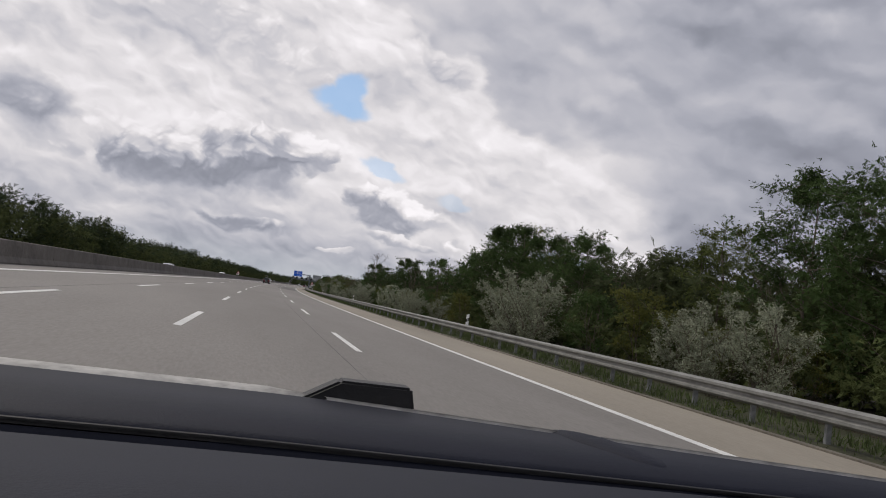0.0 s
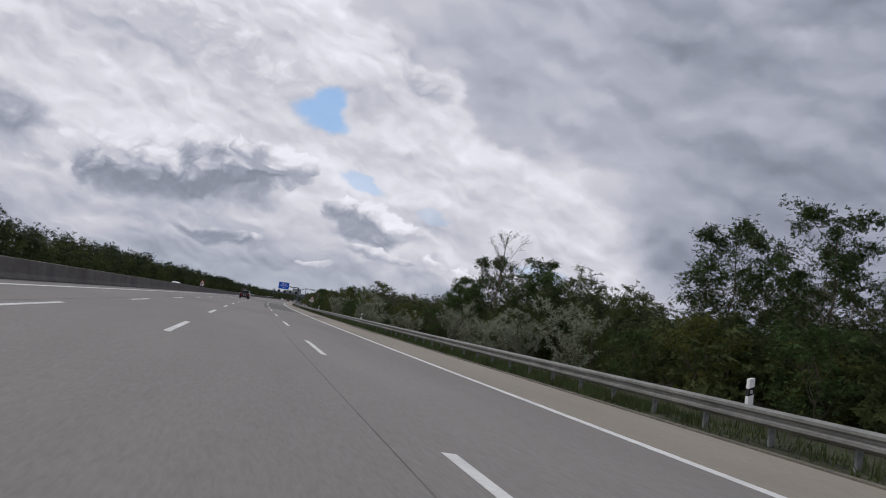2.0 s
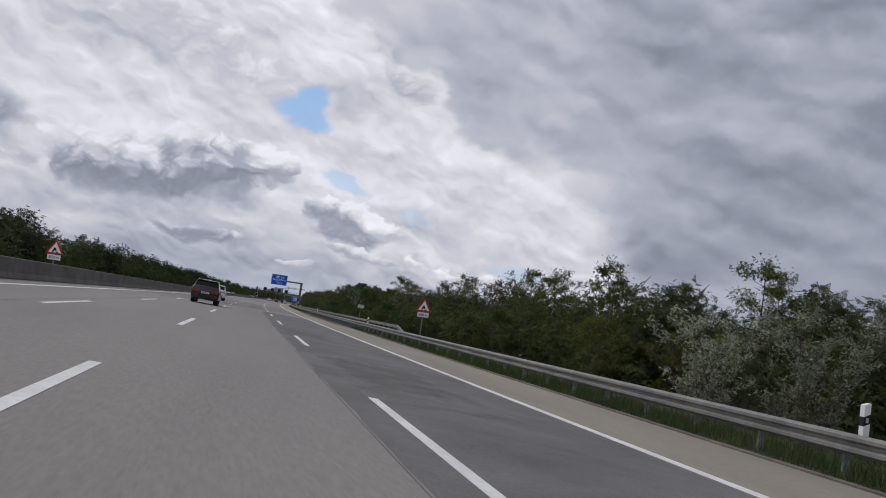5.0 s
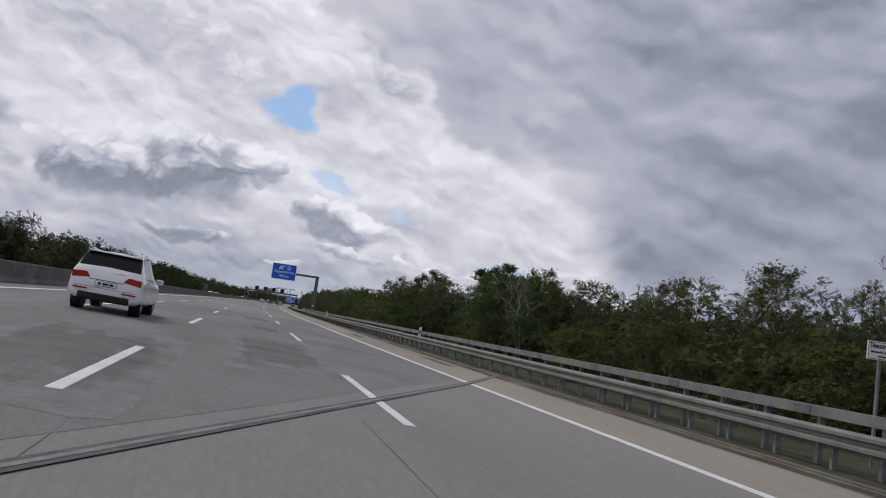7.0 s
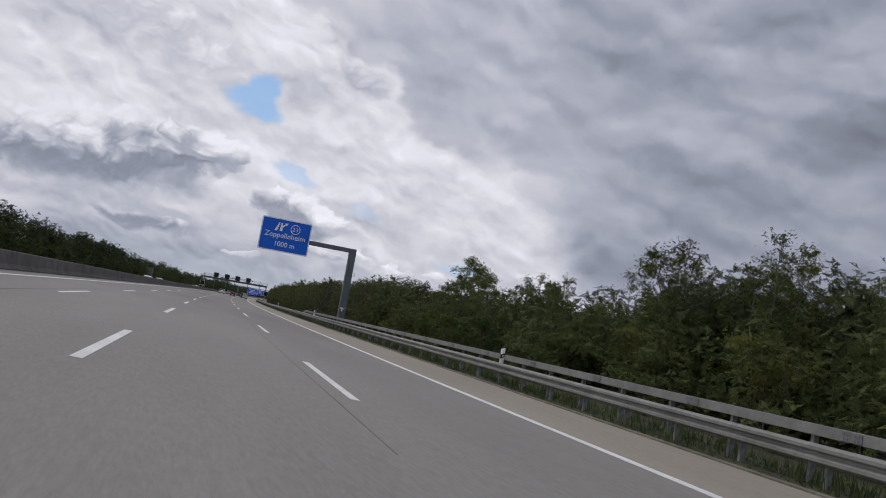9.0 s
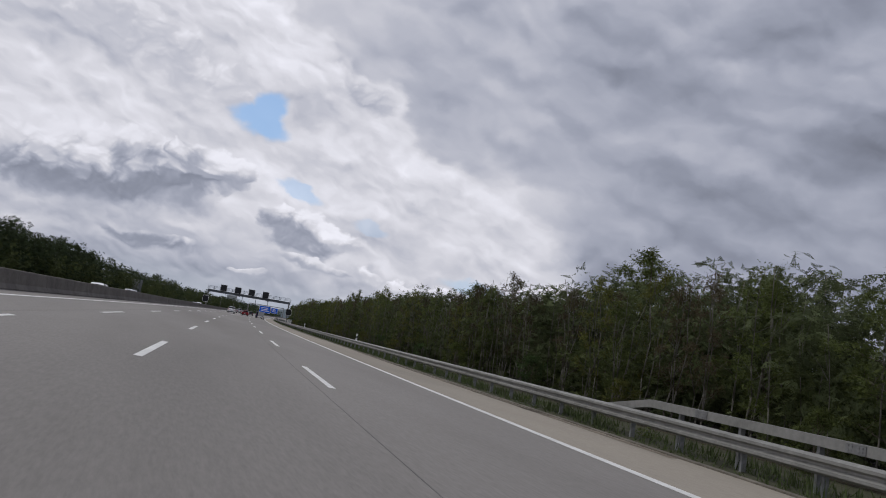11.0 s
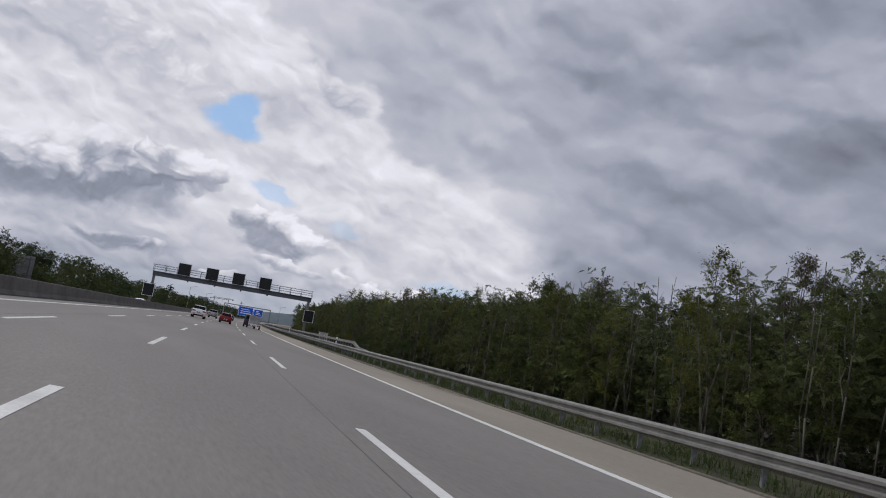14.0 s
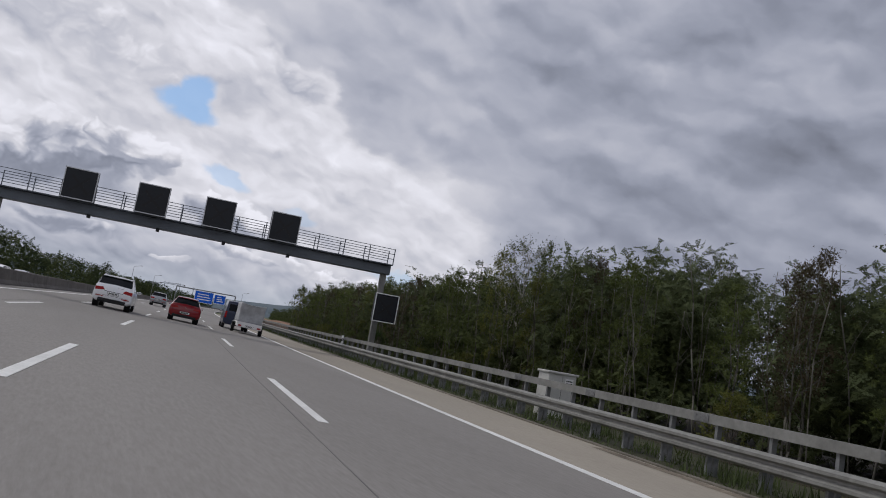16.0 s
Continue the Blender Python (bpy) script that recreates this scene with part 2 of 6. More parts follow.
# ---- materials
def material(name, base, rough=0.8, metal=0.0, vary=0.25, scale=3.0, fine=40.0, bump=0.15, tone=None, random_tone=0.0, spec=0.3,
             stretch=(1, 1, 1), through=0.0, coat=0.0, cut=0.0):
    """A surface whose colour varies at two scales, with fine relief."""
    mat = bpy.data.materials.new(name)
    mat.use_nodes = True
    t = mat.node_tree
    p = t.nodes["Principled BSDF"]
    p.inputs["Roughness"].default_value, p.inputs["Metallic"].default_value = rough, metal
    p.inputs["Specular IOR Level"].default_value = spec
    p.inputs["Coat Weight"].default_value = coat
    p.inputs["Coat Roughness"].default_value = 0.05
    co = t.nodes.new("ShaderNodeTexCoord")
    mp = t.nodes.new("ShaderNodeMapping")
    mp.inputs["Scale"].default_value = stretch
    link(t, co.outputs["Object"], mp.inputs[0])
    facs = []
    for sc, det in ((1 / scale, 5), (fine, 3)):
        x = t.nodes.new("ShaderNodeTexNoise")
        x.inputs["Scale"].default_value, x.inputs["Detail"].default_value = sc, det
        x.inputs["Roughness"].default_value = 0.65
        link(t, mp.outputs[0], x.inputs["Vector"])
        facs.append(x.outputs[0])
    dark = tuple(c * (1 - vary) for c in base)
    lite = tone or tuple(min(c * (1 + vary), 0.95) for c in base)
    a = t.nodes.new("ShaderNodeMix")
    a.data_type = "RGBA"
    r1 = t.nodes.new("ShaderNodeMapRange")
    r1.inputs[1].default_value, r1.inputs[2].default_value = 0.3, 0.7
    link(t, facs[0], r1.inputs[0])
    link(t, r1.outputs[0], a.inputs[0])
    a.inputs[6].default_value, a.inputs[7].default_value = (*dark, 1), (*lite, 1)
    b = t.nodes.new("ShaderNodeHueSaturation")
    link(t, a.outputs[2], b.inputs["Color"])
    r2 = t.nodes.new("ShaderNodeMapRange")
    r2.inputs[1].default_value, r2.inputs[2].default_value = 0.25, 0.75
    r2.inputs[3].default_value, r2.inputs[4].default_value = 1 - vary * 0.7, 1 + vary * 0.7
    link(t, facs[1], r2.inputs[0])
    value = r2.outputs[0]
    if random_tone:
        for src in ("ob", "isl"):
            if src == "ob":
                o = t.nodes.new("ShaderNodeObjectInfo").outputs["Random"]
            else:
                o = t.nodes.new("ShaderNodeNewGeometry").outputs["Random Per Island"]
            r3 = t.nodes.new("ShaderNodeMapRange")
            r3.inputs[3].default_value, r3.inputs[4].default_value = 1 - random_tone, 1 + random_tone
            link(t, o, r3.inputs[0])
            mul = t.nodes.new("ShaderNodeMath")
            mul.operation = "MULTIPLY"
            link(t, value, mul.inputs[0])
            link(t, r3.outputs[0], mul.inputs[1])
            value = mul.outputs[0]
    link(t, value, b.inputs["Value"])
    link(t, b.outputs[0], p.inputs["Base Color"])
    if bump:
        bp = t.nodes.new("ShaderNodeBump")
        bp.inputs["Strength"].default_value, bp.inputs["Distance"].default_value = bump, 0.02
        link(t, facs[1], bp.inputs["Height"])
        link(t, bp.outputs[0], p.inputs["Normal"])
    if through:
        tr = t.nodes.new("ShaderNodeBsdfTranslucent")
        link(t, b.outputs[0], tr.inputs[0])
        mx = t.nodes.new("ShaderNodeMixShader")
        mx.inputs[0].default_value = through
        link(t, p.outputs[0], mx.inputs[1])
        link(t, tr.outputs[0], mx.inputs[2])
        last = mx.outputs[0]
        if cut:
            # each blade of the clump is cut into small leaves
            vo = t.nodes.new("ShaderNodeTexVoronoi")
            vo.inputs["Scale"].default_value = cut
            link(t, co.outputs["Object"], vo.inputs["Vector"])
            th = t.nodes.new("ShaderNodeMath")
            th.operation = "LESS_THAN"
            link(t, vo.outputs["Distance"], th.inputs[0])
            th.inputs[1].default_value = 0.58
            clear = t.nodes.new("ShaderNodeBsdfTransparent")
            m2 = t.nodes.new("ShaderNodeMixShader")
            link(t, th.outputs[0], m2.inputs[0])
            link(t, clear.outputs[0], m2.inputs[1])
            link(t, last, m2.inputs[2])
            last = m2.outputs[0]
        link(t, last, t.nodes["Material Output"].inputs[0])
    return mat


CONCRETE = material("road_concrete", (0.234, 0.220, 0.206), 0.85, scale=9.0, fine=25.0, vary=0.19, stretch=(1, 0.15, 1))
SHOULDER = material("shoulder_concrete", (0.30, 0.27, 0.225), 0.9, scale=6.0, fine=20.0, vary=0.16, stretch=(1, 0.2, 1))
ASPHALT = material("dark_asphalt", (0.125, 0.12, 0.117), 0.9, scale=1.2, fine=18.0, vary=0.4, bump=0.4)
SEAL = material("joint_sealant", (0.135, 0.13, 0.125), 0.7, vary=0.3)
PAINT = material("white_road_paint", (0.72, 0.72, 0.70), 0.7, scale=1.0, fine=14.0, vary=0.14)
KERB = material("kerb_stone", (0.16, 0.145, 0.12), 0.95, scale=0.8, fine=12.0, vary=0.35, bump=0.4)
SOIL = material("verge_soil_and_grass", (0.050, 0.052, 0.028), 0.95, scale=1.6, fine=9.0, vary=0.5, bump=0.6)
FIELD = material("grassland", (0.07, 0.085, 0.035), 0.95, scale=12.0, fine=3.0, vary=0.4, bump=0.5)
SAND = material("bare_sandy_earth", (0.23, 0.135, 0.085), 0.95, scale=3.0, fine=6.0, vary=0.3, bump=0.6)
BARRIER = material("weathered_concrete", (0.140, 0.127, 0.114), 0.92, scale=1.5, fine=9.0, vary=0.3, bump=0.3)
ZINC = material("galvanised_steel", (0.215, 0.215, 0.203), 0.6, metal=0.0, scale=0.7, fine=7.0, vary=0.22, bump=0.05)
ZINC_DULL = material("dull_galvanised_steel", (0.22, 0.225, 0.225), 0.7, metal=0.2, scale=0.5, fine=9.0, vary=0.3)
STEEL_GREY = material("grey_painted_steel", (0.12, 0.135, 0.155), 0.55, metal=0.1, scale=1.0, vary=0.15)
DARK_PANEL = material("dark_display_panel", (0.016, 0.018, 0.022), 0.5, vary=0.2)
PALE_TRIM = material("pale_aluminium", (0.55, 0.56, 0.57), 0.5, metal=0.3, vary=0.1)
BLUE = material("blue_sign_sheet", (0.004, 0.120, 0.66), 0.45, scale=2.0, vary=0.08, bump=0)
WHITE = material("white_sign_sheet", (0.88, 0.88, 0.87), 0.5, vary=0.05, bump=0)
BLACK = material("black_plastic", (0.015, 0.015, 0.016), 0.5, vary=0.2)
RED = material("red_sign_sheet", (0.55, 0.03, 0.02), 0.5, vary=0.06, bump=0)
BOX_WHITE = material("pale_grey_cabinet_paint", (0.55, 0.55, 0.52), 0.5, vary=0.12, scale=0.6)
BARK = material("bark", (0.12, 0.10, 0.078), 0.95, scale=0.5, fine=12.0, vary=0.45, bump=0.7, stretch=(1, 1, 0.25))
BIRCH = material("birch_bark", (0.30, 0.285, 0.25), 0.85, scale=0.25, fine=6.0, vary=0.5, bump=0.3, stretch=(0.4, 0.4, 1.6))
STEM = material("pale_young_bark", (0.115, 0.108, 0.09), 0.9, scale=0.5, fine=10.0, vary=0.4, bump=0.2, stretch=(1, 1, 0.3))
LEAF = material("leaf_green", (0.096, 0.118, 0.037), 0.85, scale=1.5, vary=0.3, random_tone=0.20, bump=0, spec=0.12, through=0.3, cut=30.0)
LEAF_DARK = material("leaf_dark_green", (0.062, 0.098, 0.034), 0.85, scale=1.5, vary=0.3, random_tone=0.20, bump=0, spec=0.12, through=0.25, cut=30.0)
LEAF_YOUNG = material("leaf_young_yellow_green", (0.125, 0.132, 0.038), 0.85, scale=1.5, vary=0.3, random_tone=0.20, bump=0, spec=0.12, through=0.35, cut=30.0)
LEAF_SILVER = material("leaf_silver_grey", (0.25, 0.285, 0.19), 0.7, scale=0.35, vary=0.4, tone=(0.48, 0.505, 0.38), random_tone=0.25, bump=0, spec=0.12, through=0.25, cut=30.0)
LEAF_BROWN = material("leaf_bronze_brown", (0.088, 0.072, 0.042), 0.7, scale=1.5, vary=0.3, random_tone=0.20, bump=0, spec=0.12, through=0.3, cut=30.0)
WOOD_DARK = material("dark_woodland_leaves", (0.042, 0.058, 0.027), 0.85, scale=3.0, vary=0.35, random_tone=0.20, bump=0, spec=0.12, through=0.25, cut=22.0)
WOOD_DEEP = material("deep_woodland_leaves", (0.074, 0.090, 0.042), 0.9, scale=2.0, fine=9.0, vary=0.4, random_tone=0.3, bump=0, spec=0.1, through=0.3, cut=24.0)
WOOD_SHADE = material("shaded_woodland_leaves", (0.072, 0.084, 0.044), 0.9, scale=1.0, fine=12.0, vary=0.5, random_tone=0.3, bump=0, spec=0.1, through=0.2, cut=20.0)
LITTER = material("leaf_litter", (0.040, 0.032, 0.020), 0.95, scale=1.2, fine=10.0, vary=0.45, bump=0.6)
WOOD_GREEN = material("green_woodland_leaves", (0.074, 0.090, 0.034), 0.85, scale=3.0, vary=0.35, random_tone=0.3, bump=0, spec=0.12, through=0.3, cut=22.0)
GRASS = material("grass_blade", (0.072, 0.096, 0.036), 0.8, scale=1.5, vary=0.35, random_tone=0.3, bump=0, through=0.3)


# ---- mesh helpers
def mesh_of(name, bm, mat, smooth=False):
    me = bpy.data.meshes.new(name)
    bm.normal_update()
    bm.to_mesh(me)
    bm.free()
    for x in (mat if isinstance(mat, (list, tuple)) else [mat]):
        me.materials.append(x)
    if smooth:
        for p in me.polygons:
            p.use_smooth = True
    return me


def part(name, bm, mat, parent=None, label="", smooth=False):
    ob = new(name, mesh_of(name, bm, mat, smooth))
    if parent is not None:
        ob.parent = parent
    return tagged(ob, label)


def thing(name, m, label, category, group="", kind=""):
    """An empty at the base of a thing, to which its parts belong."""
    ob = new(name)
    ob.matrix_basis = m
    ob.empty_display_size = 0.2
    return tagged(ob, label, category, group, kind)


def box(bm, x0, x1, y0, y1, z0, z1, bevel=0.0):
    r = bmesh.ops.create_cube(bm, size=1.0)
    for v in r["verts"]:
        v.co = Vector(((x0 + x1) / 2 + v.co.x * (x1 - x0), (y0 + y1) / 2 + v.co.y * (y1 - y0), (z0 + z1) / 2 + v.co.z * (z1 - z0)))
    if bevel:
        es = list({e for v in r["verts"] for e in v.link_edges})
        bmesh.ops.bevel(bm, geom=es, offset=bevel, segments=2, affect="EDGES", profile=0.5)
    return bm


def boxes(*dims, bevel=0.0):
    bm = bmesh.new()
    for d in dims:
        box(bm, *d, bevel=bevel)
    return bm


def rod(bm, a, b, ra, rb=None, n=8):
    """A tapered round bar from a to b."""
    a, b = Vector(a), Vector(b)
    rb = ra if rb is None else rb
    q = (b - a).to_track_quat("Z", "Y")
    rings = []
    for c, r in ((a, ra), (b, rb)):
        rings.append([bm.verts.new(c + q @ Vector((r * math.cos(2 * math.pi * i / n), r * math.sin(2 * math.pi * i / n), 0))) for i in range(n)])
    for i in range(n):
        j = (i + 1) % n
        bm.faces.new((rings[0][i], rings[0][j], rings[1][j], rings[1][i]))
    if n > 3:
        bm.faces.new(rings[0][::-1])
        bm.faces.new(rings[1])
    return bm


def ribbon(name, profile, s0, s1, step, mat, closed=False, origin=None):
    """A profile of (d, z) drawn along the road from s0 to s1."""
    count = max(1, math.ceil((s1 - s0) / step))
    verts, faces = [], []
    k = len(profile)
    for i in range(count + 1):
        s = s0 + (s1 - s0) * i / count
        for d, z in profile:
            verts.append(at(s, d, z)[:])
    for i in range(count):
        for j in range(k if closed else k - 1):
            a, b = i * k + j, i * k + (j + 1) % k
            faces.append((a, b, b + k, a + k))
    if closed:
        faces.append(tuple(range(k))[::-1])
        faces.append(tuple(count * k + j for j in range(k)))
    me = bpy.data.meshes.new(name)
    me.from_pydata(verts, [], faces)
    me.materials.append(mat)
    me.update()
    return new(name, me)

# ---- the ground, the road and its furniture
FAR = 4200.0
ground = ribbon("ground", [(-2500, -0.6), (-400, -0.5), (-60, -0.3), (-29, 0.05), (-27.2, 0.02), (-11.9, -0.4), (6.2, -0.6), (7.1, -0.30), (9, -0.36), (14, -0.5), (60, -0.55), (400, -0.6), (2500, -0.6)],
                -300, FAR, 50, FIELD)
tagged(ground, "flat grassy and wooded land beside the motorway", "ground", kind="structure")

road = ribbon("road", [(-10.9, road_z(-10.9)), (3.88, road_z(3.88)), (3.99, road_z(3.88)), (3.99, -0.7), (-10.9, -0.7)], -150, 2600, 20, CONCRETE, closed=True)
tagged(road, "four-lane motorway carriageway of worn grey concrete", "road", kind="structure")
shoulder = ribbon("hard_shoulder", [(3.99, road_z(3.88) + 0.002), (6.55, road_z(6.55)), (6.55, -0.7), (3.99, -0.7)], -150, 760, 20, SHOULDER, closed=True)
tagged(shoulder, "narrow hard shoulder of pale tan concrete", "road", kind="structure")
far_road = ribbon("opposite_road", [(-27, 0.2), (-11.9, 0.2), (-11.9, -0.7), (-27, -0.7)], -150, 2600, 20, CONCRETE, closed=True)
tagged(far_road, "opposite motorway carriageway of grey concrete", "road", kind="structure")
median = ribbon("median_strip", [(-11.9, 0.3), (-10.9, 0.46), (-10.9, -0.6), (-11.9, -0.6)], -150, 2600, 20, CONCRETE, closed=True)
tagged(median, "concrete strip under the median barrier", "road", kind="structure")
kerb = ribbon("kerb", [(6.55, -0.6), (6.55, road_z(6.55) + 0.03), (6.72, road_z(6.55) + 0.03), (6.75, -0.6)], -60, 760, 10, KERB, closed=True)
tagged(kerb, "dirty low kerb stone along the hard shoulder", "kerb", kind="structure")
verge = ribbon("verge", [(6.72, -0.22), (7.2, -0.19), (8.0, -0.2), (9.2, -0.28), (12.0, -0.42)], -60, 760, 6, SOIL)
tagged(verge, "weedy verge under the crash barrier", "verge", kind="structure")


forest_floor = ribbon("forest_floor", [(11.4, -0.385), (14.0, -0.42), (60.0, -0.50), (60.0, -0.8), (11.4, -0.8)], -60, 760, 10, LITTER, closed=True)
tagged(forest_floor, "dark forest floor of leaf litter under the trees", "ground", kind="structure")


def stripe(name, d, width, s0, s1, label, group=""):
    z = road_z(d) + 0.006
    tilt = FALL * width / 2 if d < 3.9 else 0
    ob = ribbon(name, [(d - width / 2, z + tilt), (d + width / 2, z - tilt), (d + width / 2, z - tilt - 0.004), (d - width / 2, z + tilt - 0.004)], s0, s1, 12, PAINT, closed=True)
    return tagged(ob, label, "road marking", group, "structure")


stripe("edge_line", 3.88, 0.24, -100, 1500, "solid white edge line of the carriageway")
stripe("edge_line", -9.55, 0.22, -100, 1500, "solid white edge line beside the median")
stripe("edge_line", -12.6, 0.22, -100, 1500, "solid white edge line of the opposite carriageway")
# lane dashes six metres long, twelve apart
for d, first in ((0.0, 16.12), (-3.57, 14.84), (-6.68, 13.4)):
    for k in range(-3, 62):
        s = first + 18 * k
        stripe("lane_dash", d, 0.15, s, s + 6.0, "white dash of a lane line", "lane dashes")

# ---- median barrier
def barrier():
    root = thing("median_barrier", Matrix.Identity(4), "weathered grey concrete median barrier of long blocks", "barrier", kind="structure")
    z = road_z(-10.9)
    prof = [(-11.45, z - 0.3), (-11.45, z + 0.02), (-11.32, z + 0.25), (-11.27, z + 0.82), (-11.1, z + 0.84), (-10.98, z + 0.82), (-10.93, z + 0.25), (-10.78, z + 0.05), (-10.78, z - 0.3)]
    s = -60.0
    while s < 1500:
        span = 12.0 if s < 900 else 60.0
        ob = ribbon("barrier_block", prof, s + 0.012, s + span - 0.012, 12, BARRIER, closed=True)
        ob.parent = root
        s += span


barrier()

# ---- crash barrier on the right
WAVE = [(0.0, 0.0), (0.03, 0.012), (0.083, 0.045), (0.083, 0.095), (0.004, 0.135), (0.004, 0.175), (0.083, 0.215), (0.083, 0.265), (0.03, 0.298), (0.0, 0.31)]


def wave_rail(d, z):
    front = [(d - a, z + b) for a, b in WAVE]
    back = [(d - a + 0.012, z + b) for a, b in WAVE[::-1]]
    return front + back


def guard_rail(s0, s1, d=7.05, top=0.46):
    root = thing("crash_barrier", Matrix.Identity(4), "galvanised steel W-beam crash barrier on posts along the verge", "crash barrier")
    s = s0
    while s < s1:
        ob = ribbon("rail", wave_rail(d, top - 0.31), s, min(s + 12.0, s1), 4, ZINC, closed=True)
        ob.parent = root
        s += 12.0
    bm = boxes((-0.05, 0.05, -0.03, 0.03, -0.62, top - 0.02), (-0.12, -0.05, -0.05, 0.05, top - 0.26, top - 0.06))
    me = mesh_of("post", bm, ZINC_DULL)
    k = 0
    s = s0 + 1.0
    while s < s1 and k < 300:
        ob = new("post", me)
        ob.matrix_basis = Matrix.Translation(at(s, d + 0.13, 0)) @ pose(0, 0, 0, 0, 0, -math.degrees(heading(s)))
        ob.parent = root
        s += 4.0 if s < -10 else 1.33 if 236 < s < 312 or s > 530 else 2.0
        k += 1
    return root


def box_rail(s0, s1, d=7.32, z=0.95, down=(True, True)):
    """A second, higher rail of box section on its own posts; its ends slope down to the lower rail."""
    root = thing("upper_rail", Matrix.Identity(4), "galvanised box-section upper rail on steel posts", "crash barrier")
    a = s0 + (6 if down[0] else 0)
    b = s1 - (6 if down[1] else 0)
    prof = [(d - 0.09, z - 0.17), (d - 0.09, z), (d + 0.06, z), (d + 0.06, z - 0.17)]
    s = a
    while s < b:
        ob = ribbon("rail", prof, s, min(s + 8, b), 4, ZINC, closed=True)
        ob.parent = root
        s += 8
    for end, go, yes in ((a, -1, down[0]), (b, 1, down[1])):
        if not yes:
            continue
        bm = bmesh.new()
        low = z - 0.42
        rings = []
        for f in (0, 0.35, 0.5, 1.0):
            zz = z + (low - z) * (0 if f == 0 else 0.75 if f == 0.35 else 0.8 if f == 0.5 else 1.0)
            rings.append([bm.verts.new(at(end + go * 6 * f, d + q, zz + w)) for q, w in ((-0.09, -0.17), (-0.09, 0), (0.06, 0), (0.06, -0.17))])
        for r0, r1 in zip(rings, rings[1:]):
            for j in range(4):
                bm.faces.new((r0[j], r0[(j + 1) % 4], r1[(j + 1) % 4], r1[j]))
        bm.faces.new(rings[-1])
        bmesh.ops.recalc_face_normals(bm, faces=bm.faces)
        part("sloping_end", bm, ZINC, root)
    bm = boxes((-0.105, -0.0915, -0.20, 0.20, z - 0.155, z - 0.015))
    for y in (-0.14, -0.07, 0.07, 0.14):
        for q in (z - 0.12, z - 0.05):
            rod(bm, (-0.116, y, q), (-0.105, y, q), 0.014, n=6)
    plate_mesh = mesh_of("joint_plate", bm, ZINC_DULL)
    s = a + 4
    while s < b:
        ob = new("joint_plate", plate_mesh)
        ob.matrix_basis = Matrix.Translation(at(s, d, 0)) @ pose(0, 0, 0, 0, 0, -math.degrees(heading(s)))
        ob.parent = root
        s += 4.0
    me = mesh_of("post", boxes((-0.05, 0.05, -0.035, 0.035, -0.6, z - 0.16)), ZINC_DULL)
    s = a + 1
    while s < b:
        ob = new("post", me)
        ob.matrix_basis = Matrix.Translation(at(s, d, 0)) @ pose(0, 0, 0, 0, 0, -math.degrees(heading(s)))
        ob.parent = root
        s += 1.33 if 236 < s < 312 or s > 530 else 2.0
    return root


guard_rail(-20, 352)
guard_rail(352, 724)
box_rail(214.5, 400.5, z=0.74)
box_rail(528.0, 700.0, z=0.86, down=(True, False))


